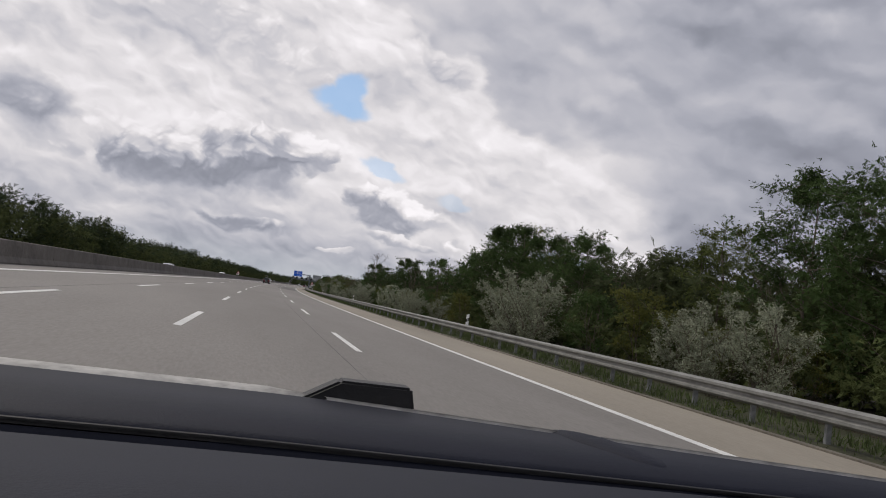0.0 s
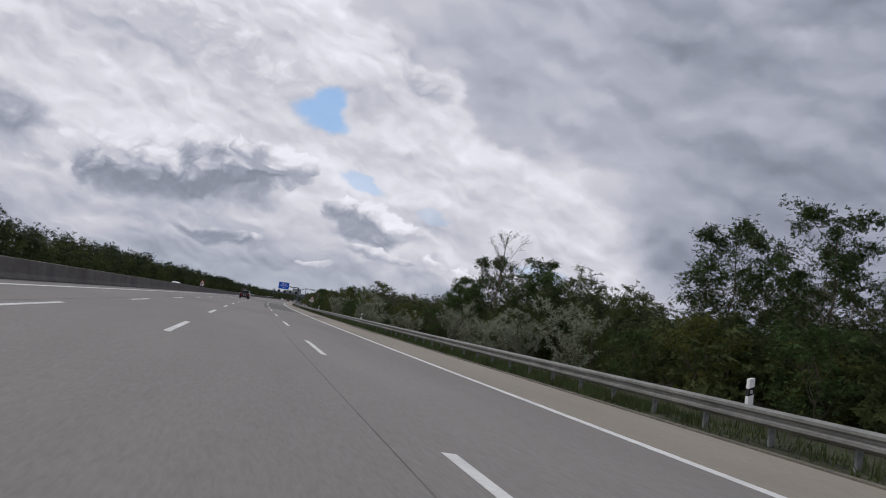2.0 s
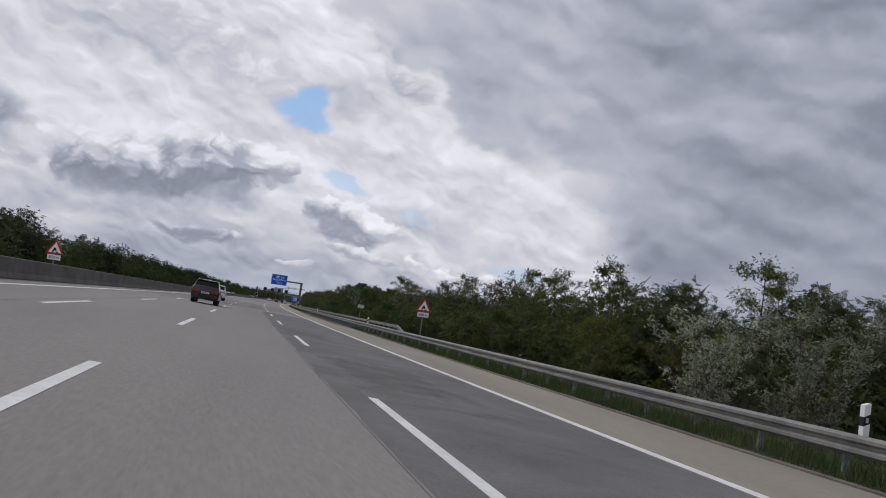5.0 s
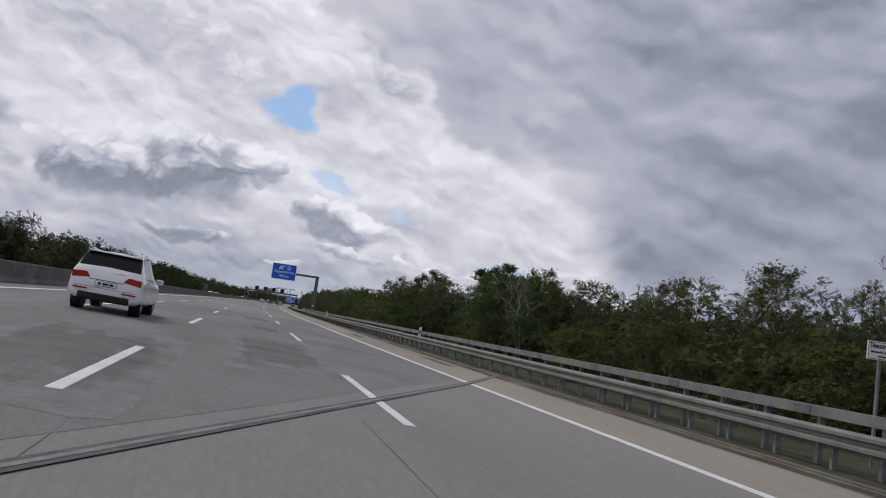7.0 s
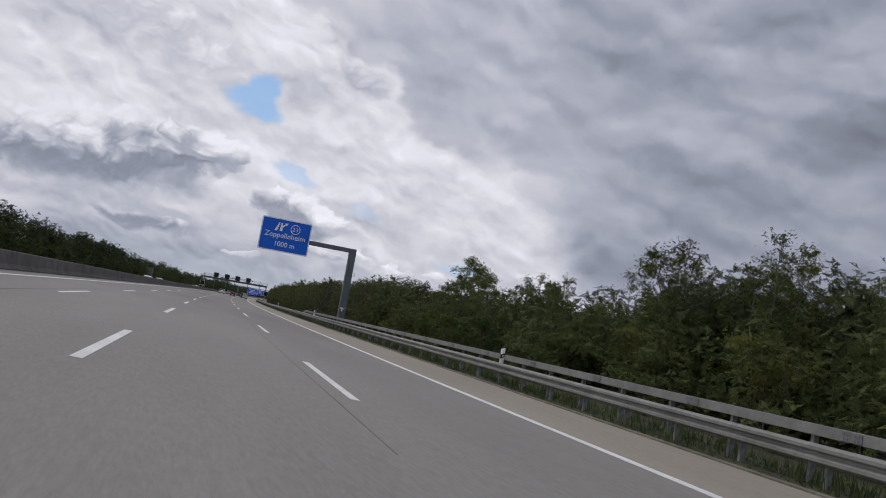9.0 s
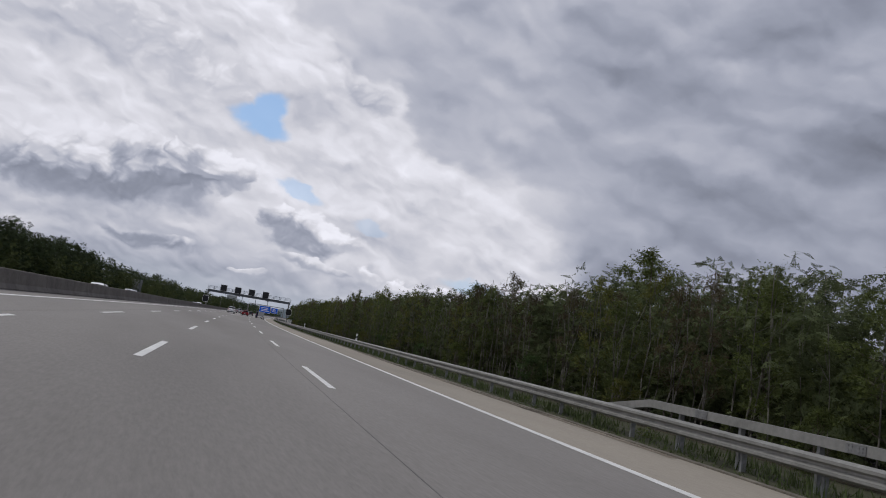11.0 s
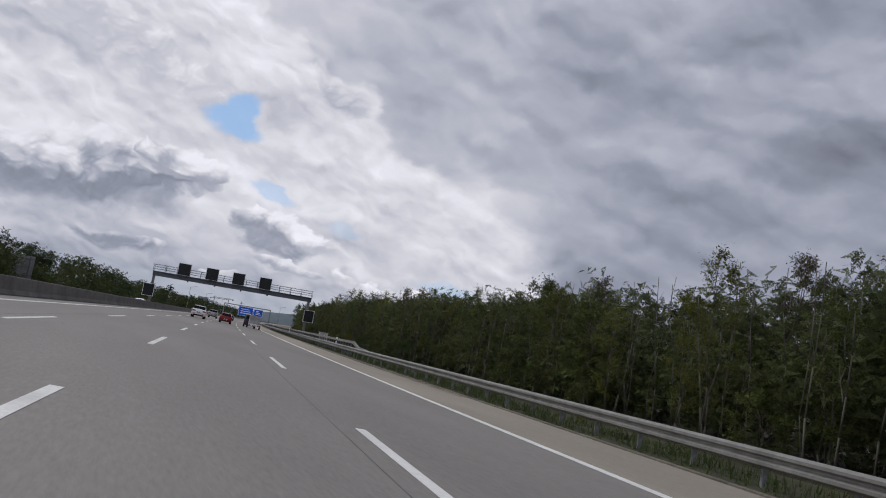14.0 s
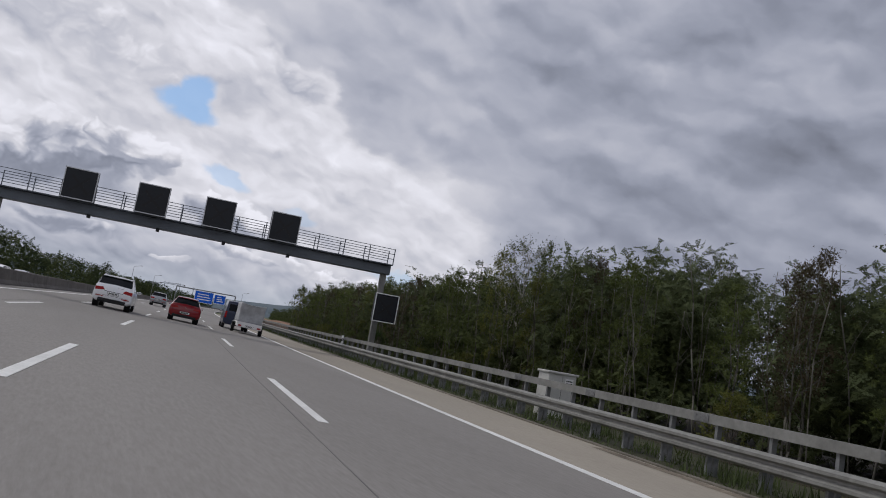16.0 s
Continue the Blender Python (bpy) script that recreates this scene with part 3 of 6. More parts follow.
# ---- signs
def sign_gantry():
    root = thing("sign_gantry", stand(592.1, 0, -road_z(0)), "grey steel gantry with a railed walkway spanning the motorway", "gantry")
    L, R = -12.3, 9.45
    part("beam", boxes((L, R + 0.1, -0.45, 0.45, 5.0, 5.55), bevel=0.03), STEEL_GREY, root)
    part("walkway", boxes((L, R + 0.1, -0.75, 0.75, 5.56, 5.62)), STEEL_GREY, root)
    for d, base in ((L + 0.2, road_z(-11.1) - 0.3), (R - 0.2, -0.5)):
        part("column", boxes((d - 0.17, d + 0.17, -0.17, 0.17, base, 5.0), bevel=0.02), ZINC, root)
        part("base_block", boxes((d - 0.4, d + 0.4, -0.4, 0.4, base - 0.2, base + 0.35), bevel=0.03), BARRIER, root)
    for y in (-0.73, 0.73):
        for z in (5.95, 6.25, 6.55):
            bm = bmesh.new()
            rod(bm, (L, y, z), (R + 0.1, y, z), 0.02, n=6)
            part("rail", bm, STEEL_GREY, root)
        me = mesh_of("stanchion", boxes((-0.025, 0.025, -0.025, 0.025, 5.6, 6.57)), STEEL_GREY)
        for i in range(15):
            ob = new("stanchion", me)
            ob.parent = root
            ob.location = (L + (R - L + 0.1) * i / 14, y, 0)
    spots = [(d, 5.6, 1.68, 1.66) for d in (-8.27, -4.55, -0.95, 2.75)] + [(-12.35, 2.12, 1.45, 1.7), (9.5, 2.08, 1.45, 1.7)]
    for d, z, w, h in spots:
        panel = part("display_panel", boxes((d - w / 2, d + w / 2, -1.15, -0.8, z, z + h), bevel=0.02), DARK_PANEL, root, "dark switched-off lane display")
        f = 0.05
        part("frame", boxes((d - w / 2, d - w / 2 + f, -1.18, -1.151, z, z + h), (d + w / 2 - f, d + w / 2, -1.18, -1.151, z, z + h),
                            (d - w / 2 + f, d + w / 2 - f, -1.18, -1.151, z, z + f), (d - w / 2 + f, d + w / 2 - f, -1.18, -1.151, z + h - f, z + h)), WHITE if z < 4 else PALE_TRIM, panel)
        for g in (1, -1):
            bm = boxes((-0.06, 0.06, -0.004, 0.004, -0.62, 0.62))
            bmesh.ops.rotate(bm, verts=bm.verts, matrix=pose(0, 0, 0, 0, 45 * g, 0).to_3x3())
            bmesh.ops.translate(bm, verts=bm.verts, vec=(d, -1.156 - 0.002 * g, z + h / 2))
            part("cross_bar", bm, BLACK, panel)
        part("bracket", boxes((d - 0.1, d + 0.1, -0.82, -0.4, z + 0.2 if z > 4 else z + 0.6, z + 0.5 if z > 4 else z + 0.9)), STEEL_GREY, root)
    for d in (-7.6, -4.0, -0.4, 3.3):
        part("detector", boxes((d - 0.09, d + 0.09, -0.5, -0.2, 4.82, 5.0), bevel=0.02), BLACK, root)
    return root


sign_gantry()


def letters(body, size, where, parent, mat, width=None):
    """Raised lettering facing back along the road."""
    cu = bpy.data.curves.new("lettering", "FONT")
    cu.body, cu.size, cu.extrude, cu.align_x = body, size, 0.004, "CENTER"
    tmp = bpy.data.objects.new("lettering", cu)
    me = bpy.data.meshes.new_from_object(tmp)
    bpy.data.objects.remove(tmp)
    wide = max(v.co.x for v in me.vertices) - min(v.co.x for v in me.vertices)
    m = Matrix.Translation(where) @ pose(0, 0, 0, 90, 0, 0) @ Matrix.Diagonal((width / wide if width else 1.0, 1, 1, 1))
    # each character is a piece of its own; a dot stays with its stem
    bm = bmesh.new()
    bm.from_mesh(me)
    bpy.data.meshes.remove(me)
    left, glyphs = set(bm.verts), []
    while left:
        piece, edge = set(), [left.pop()]
        while edge:
            v = edge.pop()
            piece.add(v)
            for e in v.link_edges:
                o = e.other_vert(v)
                if o in left:
                    left.remove(o)
                    edge.append(o)
        x0, x1 = min(v.co.x for v in piece), max(v.co.x for v in piece)
        glyphs.append([x0, x1, piece])
    glyphs.sort(key=lambda g: g[0])
    joined = []
    for g in glyphs:
        if joined and g[0] < joined[-1][1] - 0.3 * min(g[1] - g[0], joined[-1][1] - joined[-1][0]):
            joined[-1][1] = max(joined[-1][1], g[1])
            joined[-1][2] |= g[2]
        else:
            joined.append(g)
    for _, _, piece in joined:
        one = bmesh.new()
        made = {v: one.verts.new(v.co) for v in piece}
        for face in {fc for v in piece for fc in v.link_faces}:
            one.faces.new([made[v] for v in face.verts])
        part("letter", one, mat, parent).matrix_basis = m
    bm.free()


def poly(points, y0, y1):
    """A flat plate of that outline (x, z), from y0 to y1."""
    bm = bmesh.new()
    a = [bm.verts.new((x, y0, z)) for x, z in points]
    b = [bm.verts.new((x, y1, z)) for x, z in points]
    bm.faces.new(a)
    bm.faces.new(b[::-1])
    for i in range(len(points)):
        j = (i + 1) % len(points)
        bm.faces.new((a[j], a[i], b[i], b[j]))
    bmesh.ops.recalc_face_normals(bm, faces=bm.faces)
    return bm


def round_rect(x0, x1, z0, z1, r, n=5):
    out = []
    for cx, cz, a0 in ((x1 - r, z1 - r, 0), (x0 + r, z1 - r, 90), (x0 + r, z0 + r, 180), (x1 - r, z0 + r, 270)):
        for i in range(n + 1):
            a = radians(a0 + 90 * i / n)
            out.append((cx + r * math.cos(a), cz + r * math.sin(a)))
    return out


def exit_sign():
    root = thing("exit_sign", stand(374.5, 0.12, -road_z(0)), "large blue motorway exit sign on a grey steel cantilever", "road sign")
    x0, x1, z0, z1 = 0.25, 4.26, 5.12, 7.80
    plate = part("plate", poly(round_rect(x0, x1, z0, z1, 0.12), -0.03, 0.03), PALE_TRIM, root, "pale rounded plate rim")
    part("border", poly(round_rect(x0 + 0.02, x1 - 0.02, z0 + 0.02, z1 - 0.02, 0.11), -0.036, -0.031), WHITE, plate)
    part("face", poly(round_rect(x0 + 0.08, x1 - 0.08, z0 + 0.08, z1 - 0.08, 0.08), -0.042, -0.037), BLUE, plate, "blue sign face")
    cx = (x0 + x1) / 2
    y = -0.048
    letters("Zeppelinheim", 0.60, (cx + 0.0, y, 6.26), plate, WHITE, 3.25)
    letters("1000 m", 0.56, (cx + 0.05, y, 5.55), plate, WHITE, 1.55)
    letters("23", 0.45, (2.98, y, 6.94), plate, WHITE, 0.45)
    bm = bmesh.new()
    ring = []
    for i in range(32):
        a = 2 * math.pi * i / 32
        ring.append([bm.verts.new((2.98 + r * math.cos(a), q, 7.10 + r * math.sin(a))) for r, q in ((0.39, -0.047), (0.34, -0.047))])
    for i in range(32):
        p, q = ring[i], ring[(i + 1) % 32]
        bm.faces.new((p[0], q[0], q[1], p[1]))
    part("number_ring", bm, WHITE, plate)
    # road symbol with an arrow that leaves to the right
    part("symbol", poly([(1.33, 6.78), (1.54, 6.78), (1.70, 7.46), (1.60, 7.46)], -0.047, -0.043), WHITE, plate)
    part("symbol", poly([(1.74, 6.78), (1.96, 6.78), (1.95, 7.08), (2.18, 7.32), (2.25, 7.25), (2.33, 7.50), (2.07, 7.46), (2.13, 7.39), (1.93, 7.24), (1.88, 7.46), (1.78, 7.46)], -0.047, -0.043), WHITE, plate)
    part("arm", boxes((0.6, 8.24, 0.10, 0.55, 6.16, 6.50), bevel=0.02), STEEL_GREY, root)
    for x in (0.9, 2.9):
        part("bracket", boxes((x - 0.05, x + 0.05, 0.03, 0.12, 5.3, 7.6)), ZINC_DULL, root)
    part("post", boxes((7.68, 8.24, 0.08, 0.58, -0.6, 6.495), bevel=0.02), STEEL_GREY, root)
    tag = part("plate_tag", boxes((7.76, 8.09, 0.05, 0.07, 1.44, 1.56)), WHITE, root, "small white marker plate")
    letters("Zep 302", 0.1, (7.925, 0.046, 1.465), tag, BLACK, 0.28)
    part("strap", boxes((7.66, 8.26, 0.06, 0.60, 1.36, 1.39)), ZINC_DULL, root)
    part("tag_holder", boxes((7.86, 7.94, 0.05, 0.078, 1.24, 1.43)), WHITE, root)
    return root


exit_sign()


def works_sign(s, d, z):
    root = thing("roadworks_sign", stand(s, d), "triangular red-bordered roadworks warning sign on a post", "road sign", "roadworks signs")
    part("post", boxes((-0.03, 0.03, 0.0, 0.06, -0.5, z + 0.75)), ZINC_DULL, root)
    h = 0.78
    tri = lambda k: [(-0.45 * k, z + h / 3 - h / 3 * k), (0.45 * k, z + h / 3 - h / 3 * k), (0, z + h / 3 + 2 * h / 3 * k)]
    plate = part("plate", poly(tri(1.0), -0.03, -0.01), RED, root, "red triangular rim")
    part("face", poly(tri(0.72), -0.036, -0.031), WHITE, plate)
    # the symbol: a slanting bar, a blob on it, a heap
    part("symbol", poly([(-0.16, z + 0.06), (-0.11, z + 0.06), (0.0, z + 0.22), (0.06, z + 0.12), (0.10, z + 0.16), (0.02, z + 0.32), (-0.05, z + 0.36), (-0.08, z + 0.28)], -0.042, -0.037), BLACK, plate)
    part("symbol", poly([(0.02, z + 0.06), (0.2, z + 0.06), (0.13, z + 0.14)], -0.042, -0.037), BLACK, plate)
    sub = part("distance_plate", boxes((-0.33, 0.33, -0.03, -0.01, z - 0.32, z - 0.04)), WHITE, root, "white plate with the distance")
    letters("800 m", 0.22, (0, -0.036, z - 0.26), sub, BLACK, 0.5)


works_sign(216.5, 7.93, 2.05)
works_sign(218.3, -12.3, 1.75)


def notice_sign():
    root = thing("notice_sign", stand(253.1, 9.0), "small white notice board on a post behind the barrier", "road sign")
    part("post", boxes((0.30, 0.35, 0, 0.05, -0.4, 2.32)), ZINC_DULL, root)
    plate = part("plate", boxes((0.0, 0.64, -0.03, -0.005, 1.98, 2.32), bevel=0.004), WHITE, root)
    letters("Diensttreppe", 0.13, (0.32, -0.036, 2.20), plate, BLACK, 0.54)
    letters("Betreten für Unbefugte", 0.06, (0.32, -0.036, 2.11), plate, BLACK, 0.50)
    letters("verboten", 0.06, (0.32, -0.036, 2.03), plate, BLACK, 0.19)
    for x0, x1, z0, z1 in ((0.012, 0.628, 2.298, 2.308), (0.012, 0.628, 1.992, 2.002), (0.012, 0.02, 2.002, 2.298), (0.62, 0.628, 2.002, 2.298)):
        part("rim_line", boxes((x0, x1, -0.034, -0.031, z0, z1)), BLACK, plate)


notice_sign()


def delineator(m):
    root = thing("delineator_post", m, "white plastic marker post with a black band on the crash barrier", "marker post", "marker posts")
    part("foot", boxes((-0.05, 0.05, -0.03, 0.03, -0.06, 0.02)), ZINC_DULL, root)
    part("post", poly([(-0.055, 0.0), (0.055, 0.0), (0.055, 0.19), (-0.055, 0.14)], -0.045, 0.045), WHITE, root)
    part("black_band", poly([(-0.056, 0.142), (0.056, 0.192), (0.056, 0.33), (-0.056, 0.28)], -0.046, 0.046), BLACK, root, "slanting black band")
    part("cap", poly([(-0.055, 0.282), (0.055, 0.332), (0.055, 0.49), (-0.055, 0.46)], -0.045, 0.045), WHITE, root)
    part("reflector", boxes((-0.025, 0.025, -0.050, -0.047, 0.20, 0.27)), PALE_TRIM, root)
    return root


first_post = delineator(stand(34.2, 7.18, 0.72))
for s in (81.7, 134.1, 182.7, 232.0, 281.7, 334.9, 385.5, 437.0, 485.2, 541.7, 590.5, 640.0):
    copy_thing(first_post, stand(s, 7.18, 0.72))


def cabinet():
    root = thing("control_cabinet", stand(567.5, 9.1), "pale grey roadside control cabinet behind the barrier", "cabinet")
    body = part("body", boxes((-0.32, 0.62, -0.3, 0.4, -0.1, 1.35), bevel=0.02), BOX_WHITE, root)
    part("roof", boxes((-0.37, 0.67, -0.36, 0.45, 1.352, 1.42), bevel=0.02), BOX_WHITE, root)
    part("door_seam", boxes((0.145, 0.155, -0.304, -0.301, 0.0, 1.3)), BLACK, body)
    part("label_plate", boxes((0.25, 0.52, -0.306, -0.301, 1.05, 1.25)), WHITE, body)
    for z in (1.09, 1.16):
        part("writing_bar", boxes((0.28, 0.49, -0.309, -0.307, z, z + 0.035)), BLACK, body)
    part("plinth", boxes((-0.36, 0.66, -0.34, 0.44, -0.3, -0.09)), BARRIER, root)


cabinet()


def sign_back():
    root = thing("grey_road_sign", stand(610.0, -33.0), "grey unlit road sign turned away beyond the opposite carriageway", "road sign")
    part("panel", boxes((-1.7, 1.7, -0.04, 0.04, 1.7, 5.2), bevel=0.02), ZINC_DULL, root)
    for z in (2.2, 3.45, 4.7):
        part("cross_bar", boxes((-1.7, 1.7, -0.12, -0.05, z - 0.05, z + 0.05)), STEEL_GREY, root)
    for x in (-1.1, 1.1):
        part("post", boxes((x - 0.08, x + 0.08, -0.28, -0.13, -0.6, 5.3)), STEEL_GREY, root)


sign_back()

# ---- trees and shrubs
def leaf_cloud(rng, centres, radii, count, size, shape=(1.0, 1.0, 1.0), droop=0.35):
    """Small folded leaves round the shells of many clumps, as arrays of vertices and faces."""
    centres, radii = np.array(centres, float), np.array(radii, float)
    weight = radii ** 2
    pick = rng.choice(len(centres), count, p=weight / weight.sum())
    way = rng.normal(size=(count, 3))
    way /= np.linalg.norm(way, axis=1)[:, None]
    way[:, 2] = np.where(way[:, 2] < -0.3, way[:, 2] * 0.5, way[:, 2])
    reach = rng.uniform(0.2, 1.0, count) ** 0.45 * rng.choice([0.9, 1.0, 1.0, 1.08], count)
    # the leaves sit in tufts of eight
    tuft = np.arange(count) // 8 * 8
    pick, way_t, reach = pick[tuft], way[tuft], reach[tuft]
    pos = centres[pick] + way_t * np.array(shape) * (radii[pick] * reach)[:, None] + np.clip(rng.normal(size=(count, 3)), -1.6, 1.6) * size * 0.55
    along = rng.normal(size=(count, 3)) + way * 0.6
    along[:, 2] = along[:, 2] * 0.6 - droop
    along /= np.linalg.norm(along, axis=1)[:, None]
    face = rng.normal(size=(count, 3)) * 0.7 + way_t * 0.5
    face[:, 2] += 0.9
    side = np.cross(along, face)
    side /= np.linalg.norm(side, axis=1)[:, None] + 1e-9
    up = np.cross(side, along)
    ln = size * rng.uniform(0.6, 1.5, count)[:, None]
    wd = ln * rng.uniform(0.5, 0.85, count)[:, None]
    v = np.stack([pos, pos + along * ln * 0.6 + side * wd * 0.7 + up * wd * 0.15, pos + along * ln * 1.1 - side * wd * 0.5], 1).reshape(-1, 3)
    return v, np.arange(count * 3).reshape(-1, 3)


def array_mesh(name, v, f, mat):
    me = bpy.data.meshes.new(name)
    me.vertices.add(len(v))
    me.vertices.foreach_set("co", np.asarray(v, np.float32).ravel())
    me.loops.add(len(f) * 3)
    me.loops.foreach_set("vertex_index", np.asarray(f, np.int32).ravel())
    me.polygons.add(len(f))
    me.polygons.foreach_set("loop_start", np.arange(len(f), dtype=np.int32) * 3)
    me.polygons.foreach_set("loop_total", np.full(len(f), 3, np.int32))
    me.materials.append(mat)
    me.update(calc_edges=True)
    return me


def limb(bm, a, b, ra, rb, rng, bends=3, n=6, crook=0.06):
    """A crooked tapering limb; returns the points along it."""
    a, b = Vector(a), Vector(b)
    pts = [a]
    for i in range(1, bends + 1):
        f = i / bends
        w = (b - a).length * crook * (0 if i == bends else 1)
        pts.append(a.lerp(b, f) + Vector((rng.normal() * w, rng.normal() * w, rng.normal() * w * 0.4)))
    for i in range(bends):
        rod(bm, pts[i], pts[i + 1], ra + (rb - ra) * i / bends, ra + (rb - ra) * (i + 1) / bends, n)
    return pts


def tufts_of_leaves(rng, spots, ways, count, sigma, size, droop=0.35):
    """Small folded leaves in tufts round the tips of twigs, as arrays of vertices and faces."""
    spots, ways = np.array(spots, float), np.array(ways, float)
    pick = np.arange(count) % len(spots)
    out = rng.normal(size=(count, 3))
    out /= np.linalg.norm(out, axis=1)[:, None]
    pos = spots[pick] + out * (np.abs(rng.normal(size=count)) * sigma * rng.uniform(0.7, 1.25, len(spots))[pick])[:, None] * np.array((1, 1, 0.75))
    along = rng.normal(size=(count, 3)) * 0.7 + out * 0.7 + ways[pick] * 0.6
    along[:, 2] = along[:, 2] * 0.7 - droop
    along /= np.linalg.norm(along, axis=1)[:, None]
    face = rng.normal(size=(count, 3)) * 0.6 + out * 0.4
    face[:, 2] += 0.9
    side = np.cross(along, face)
    side /= np.linalg.norm(side, axis=1)[:, None] + 1e-9
    up = np.cross(side, along)
    ln = size * rng.uniform(0.6, 1.4, count)[:, None]
    wd = ln * rng.uniform(0.5, 0.85, count)[:, None]
    v = np.stack([pos, pos + along * ln * 0.6 + side * wd * 0.6 + up * wd * 0.15, pos + along * ln - side * wd * 0.4], 1).reshape(-1, 3)
    return v, np.arange(count * 3).reshape(-1, 3)


def tree(name, seed, height, spread, low, leaves, size, leaf_mat, bark, label, category="tree", stems=1, limbs=16, subs=4, twigs=1,
         sigma=0.2, lift=0.45, full=0.8, thick=0.08, sprays=False, droop=0.35):
    """A tapered trunk that forks into limbs, branches and twigs, with a tuft of leaves at every tip; full: how far down the crown is widest."""
    rng = np.random.default_rng(seed)
    bm = bmesh.new()
    spots, ways = [], []

    def tuft(p, w):
        spots.append((p.x, p.y, max(0.15, min(p.z, height - sigma * 0.4))))
        ways.append(w[:])

    for k in range(stems):
        lean = Vector((rng.normal(), rng.normal(), 0)) * height * (0.03 if stems == 1 else 0.045 if stems == 2 else 0.09)
        if sprays:
            a = 2.4 * k + rng.uniform(-0.4, 0.4)
            lean = Vector((math.cos(a), math.sin(a), 0)) * spread * rng.uniform(0.3, 1.2)
        top = lean + Vector((0, 0, height * (rng.uniform(0.93, 0.97) if k == 0 else rng.uniform(0.45 if sprays else 0.72, 0.95))))
        r_trunk = thick * height / 7 / stems ** 0.5
        pts = limb(bm, Vector((0, 0, -0.3)), top, r_trunk, 0.012, rng, 6, 5, 0.012 if stems < 3 else 0.03)
        for u in (0.55, 0.75, 0.9, 1.0):
            tuft(pts[5].lerp(top, u), Vector((0, 0, 1)))
        for j in range(limbs):
            f = low + (0.96 - low) * (j + rng.uniform(0.0, 1.0)) / limbs
            i = min(int(f * 6), 5)
            p = pts[i].lerp(pts[i + 1], f * 6 - i)
            a = 2.4 * j + rng.uniform(-0.5, 0.5)
            g = (f - low) / (1 - low)
            # a rounded outline, uneven from limb to limb
            reach = spread * math.sqrt(max(0.02, 1 - max(0.0, g - (1 - full)) ** 2 / full ** 2)) * (0.55 + 0.45 * min(1.0, g / 0.25)) * rng.uniform(0.62, 1.08)
            rise = reach * lift * rng.uniform(0.6, 1.4)
            q = p + Vector((math.cos(a) * reach, math.sin(a) * reach, rise))
            q.z = min(q.z, height * rng.uniform(0.95, 1.0))
            r0 = max(0.011, r_trunk * (1 - f) * 0.55)
            mid = limb(bm, p, q, r0, 0.007, rng, 3 if twigs else 2, 3)
            along = (q - p).normalized()
            tuft(q, along)
            if sprays:
                for u in (0.3, 0.45, 0.6, 0.75, 0.88):
                    tuft(p.lerp(q, u), along)
            for b in range(subs):
                u = 0.30 + 0.65 * (b + rng.uniform(0.1, 0.9)) / subs
                h = min(int(u * (len(mid) - 1)), len(mid) - 2)
                start = mid[h].lerp(mid[h + 1], u * (len(mid) - 1) - h)
                turn = Vector((rng.normal(), rng.normal(), rng.normal() * 0.7 + lift * 0.8))
                way = (along * 0.7 + turn * 0.75).normalized()
                tip = start + way * reach * rng.uniform(0.25, 0.5) * (1.15 - 0.5 * u)
                tip.z = min(tip.z, height)
                if twigs:
                    limb(bm, start, tip, r0 * 0.4, 0.005, rng, 1 if twigs < 2 else 2, 3)
                tuft(tip, way)
                for _ in range(twigs):
                    w = start.lerp(tip, rng.uniform(0.3, 0.8))
                    e = w + (way * 0.6 + Vector((rng.normal(), rng.normal(), rng.normal() * 0.6 + lift * 0.5)) * 0.6) * reach * rng.uniform(0.12, 0.28)
                    e.z = min(e.z, height)
                    if twigs > 1:
                        limb(bm, w, e, 0.008, 0.004, rng, 1, 3)
                    tuft(e, way)
    v, f = tufts_of_leaves(rng, spots, ways, leaves, sigma, size, droop)
    v[:, 2] = np.maximum(v[:, 2], 0.08)
    root = thing(name, Matrix.Translation((0, 0, -60)), label, category)
    part("trunk", bm, bark, root, smooth=True)
    crown = new("crown", array_mesh("crown", v, f, leaf_mat))
    crown.parent = root
    return root


maples = [tree("maple_tree", 11 + i, 7.0, 2.35, 0.09, 12500, 0.165, LEAF_DARK, BARK, "broad dark-green maple in full leaf beside the motorway", limbs=24, subs=6, twigs=2, sigma=0.20) for i in range(2)]
oaks = [tree("oak_tree", 21 + i, 6.6, 1.75, 0.12, 4800, 0.155, LEAF, BARK, "green broadleaf tree at the edge of the wood", limbs=17, subs=4, twigs=1, sigma=0.22) for i in range(3)]
youngs = [tree("young_tree", 31 + i, 6.6, 0.95, 0.24, 3300, 0.120, LEAF_YOUNG if i == 0 else LEAF, STEM, "slender young tree with fresh yellow-green leaves" if i == 0 else "slender young tree with green leaves at the wood's edge", limbs=13, subs=2, twigs=0, stems=2, sigma=0.20, thick=0.06, lift=0.7) for i in range(3)]
browns = [tree("bronze_tree", 41 + i, 6.4, 1.0, 0.24, 2700, 0.120, LEAF_BROWN, STEM, "slender tree with bronze spring leaves", limbs=13, subs=2, twigs=0, stems=2, sigma=0.20, thick=0.06, lift=0.8) for i in range(2)]
birches = [tree("birch_tree", 51, 7.0, 1.5, 0.25, 2600, 0.10, LEAF, BIRCH, "thin birch with pale bark and sparse small leaves", limbs=13, subs=4, twigs=2, stems=3, thick=0.075, sigma=0.20, lift=0.9)]
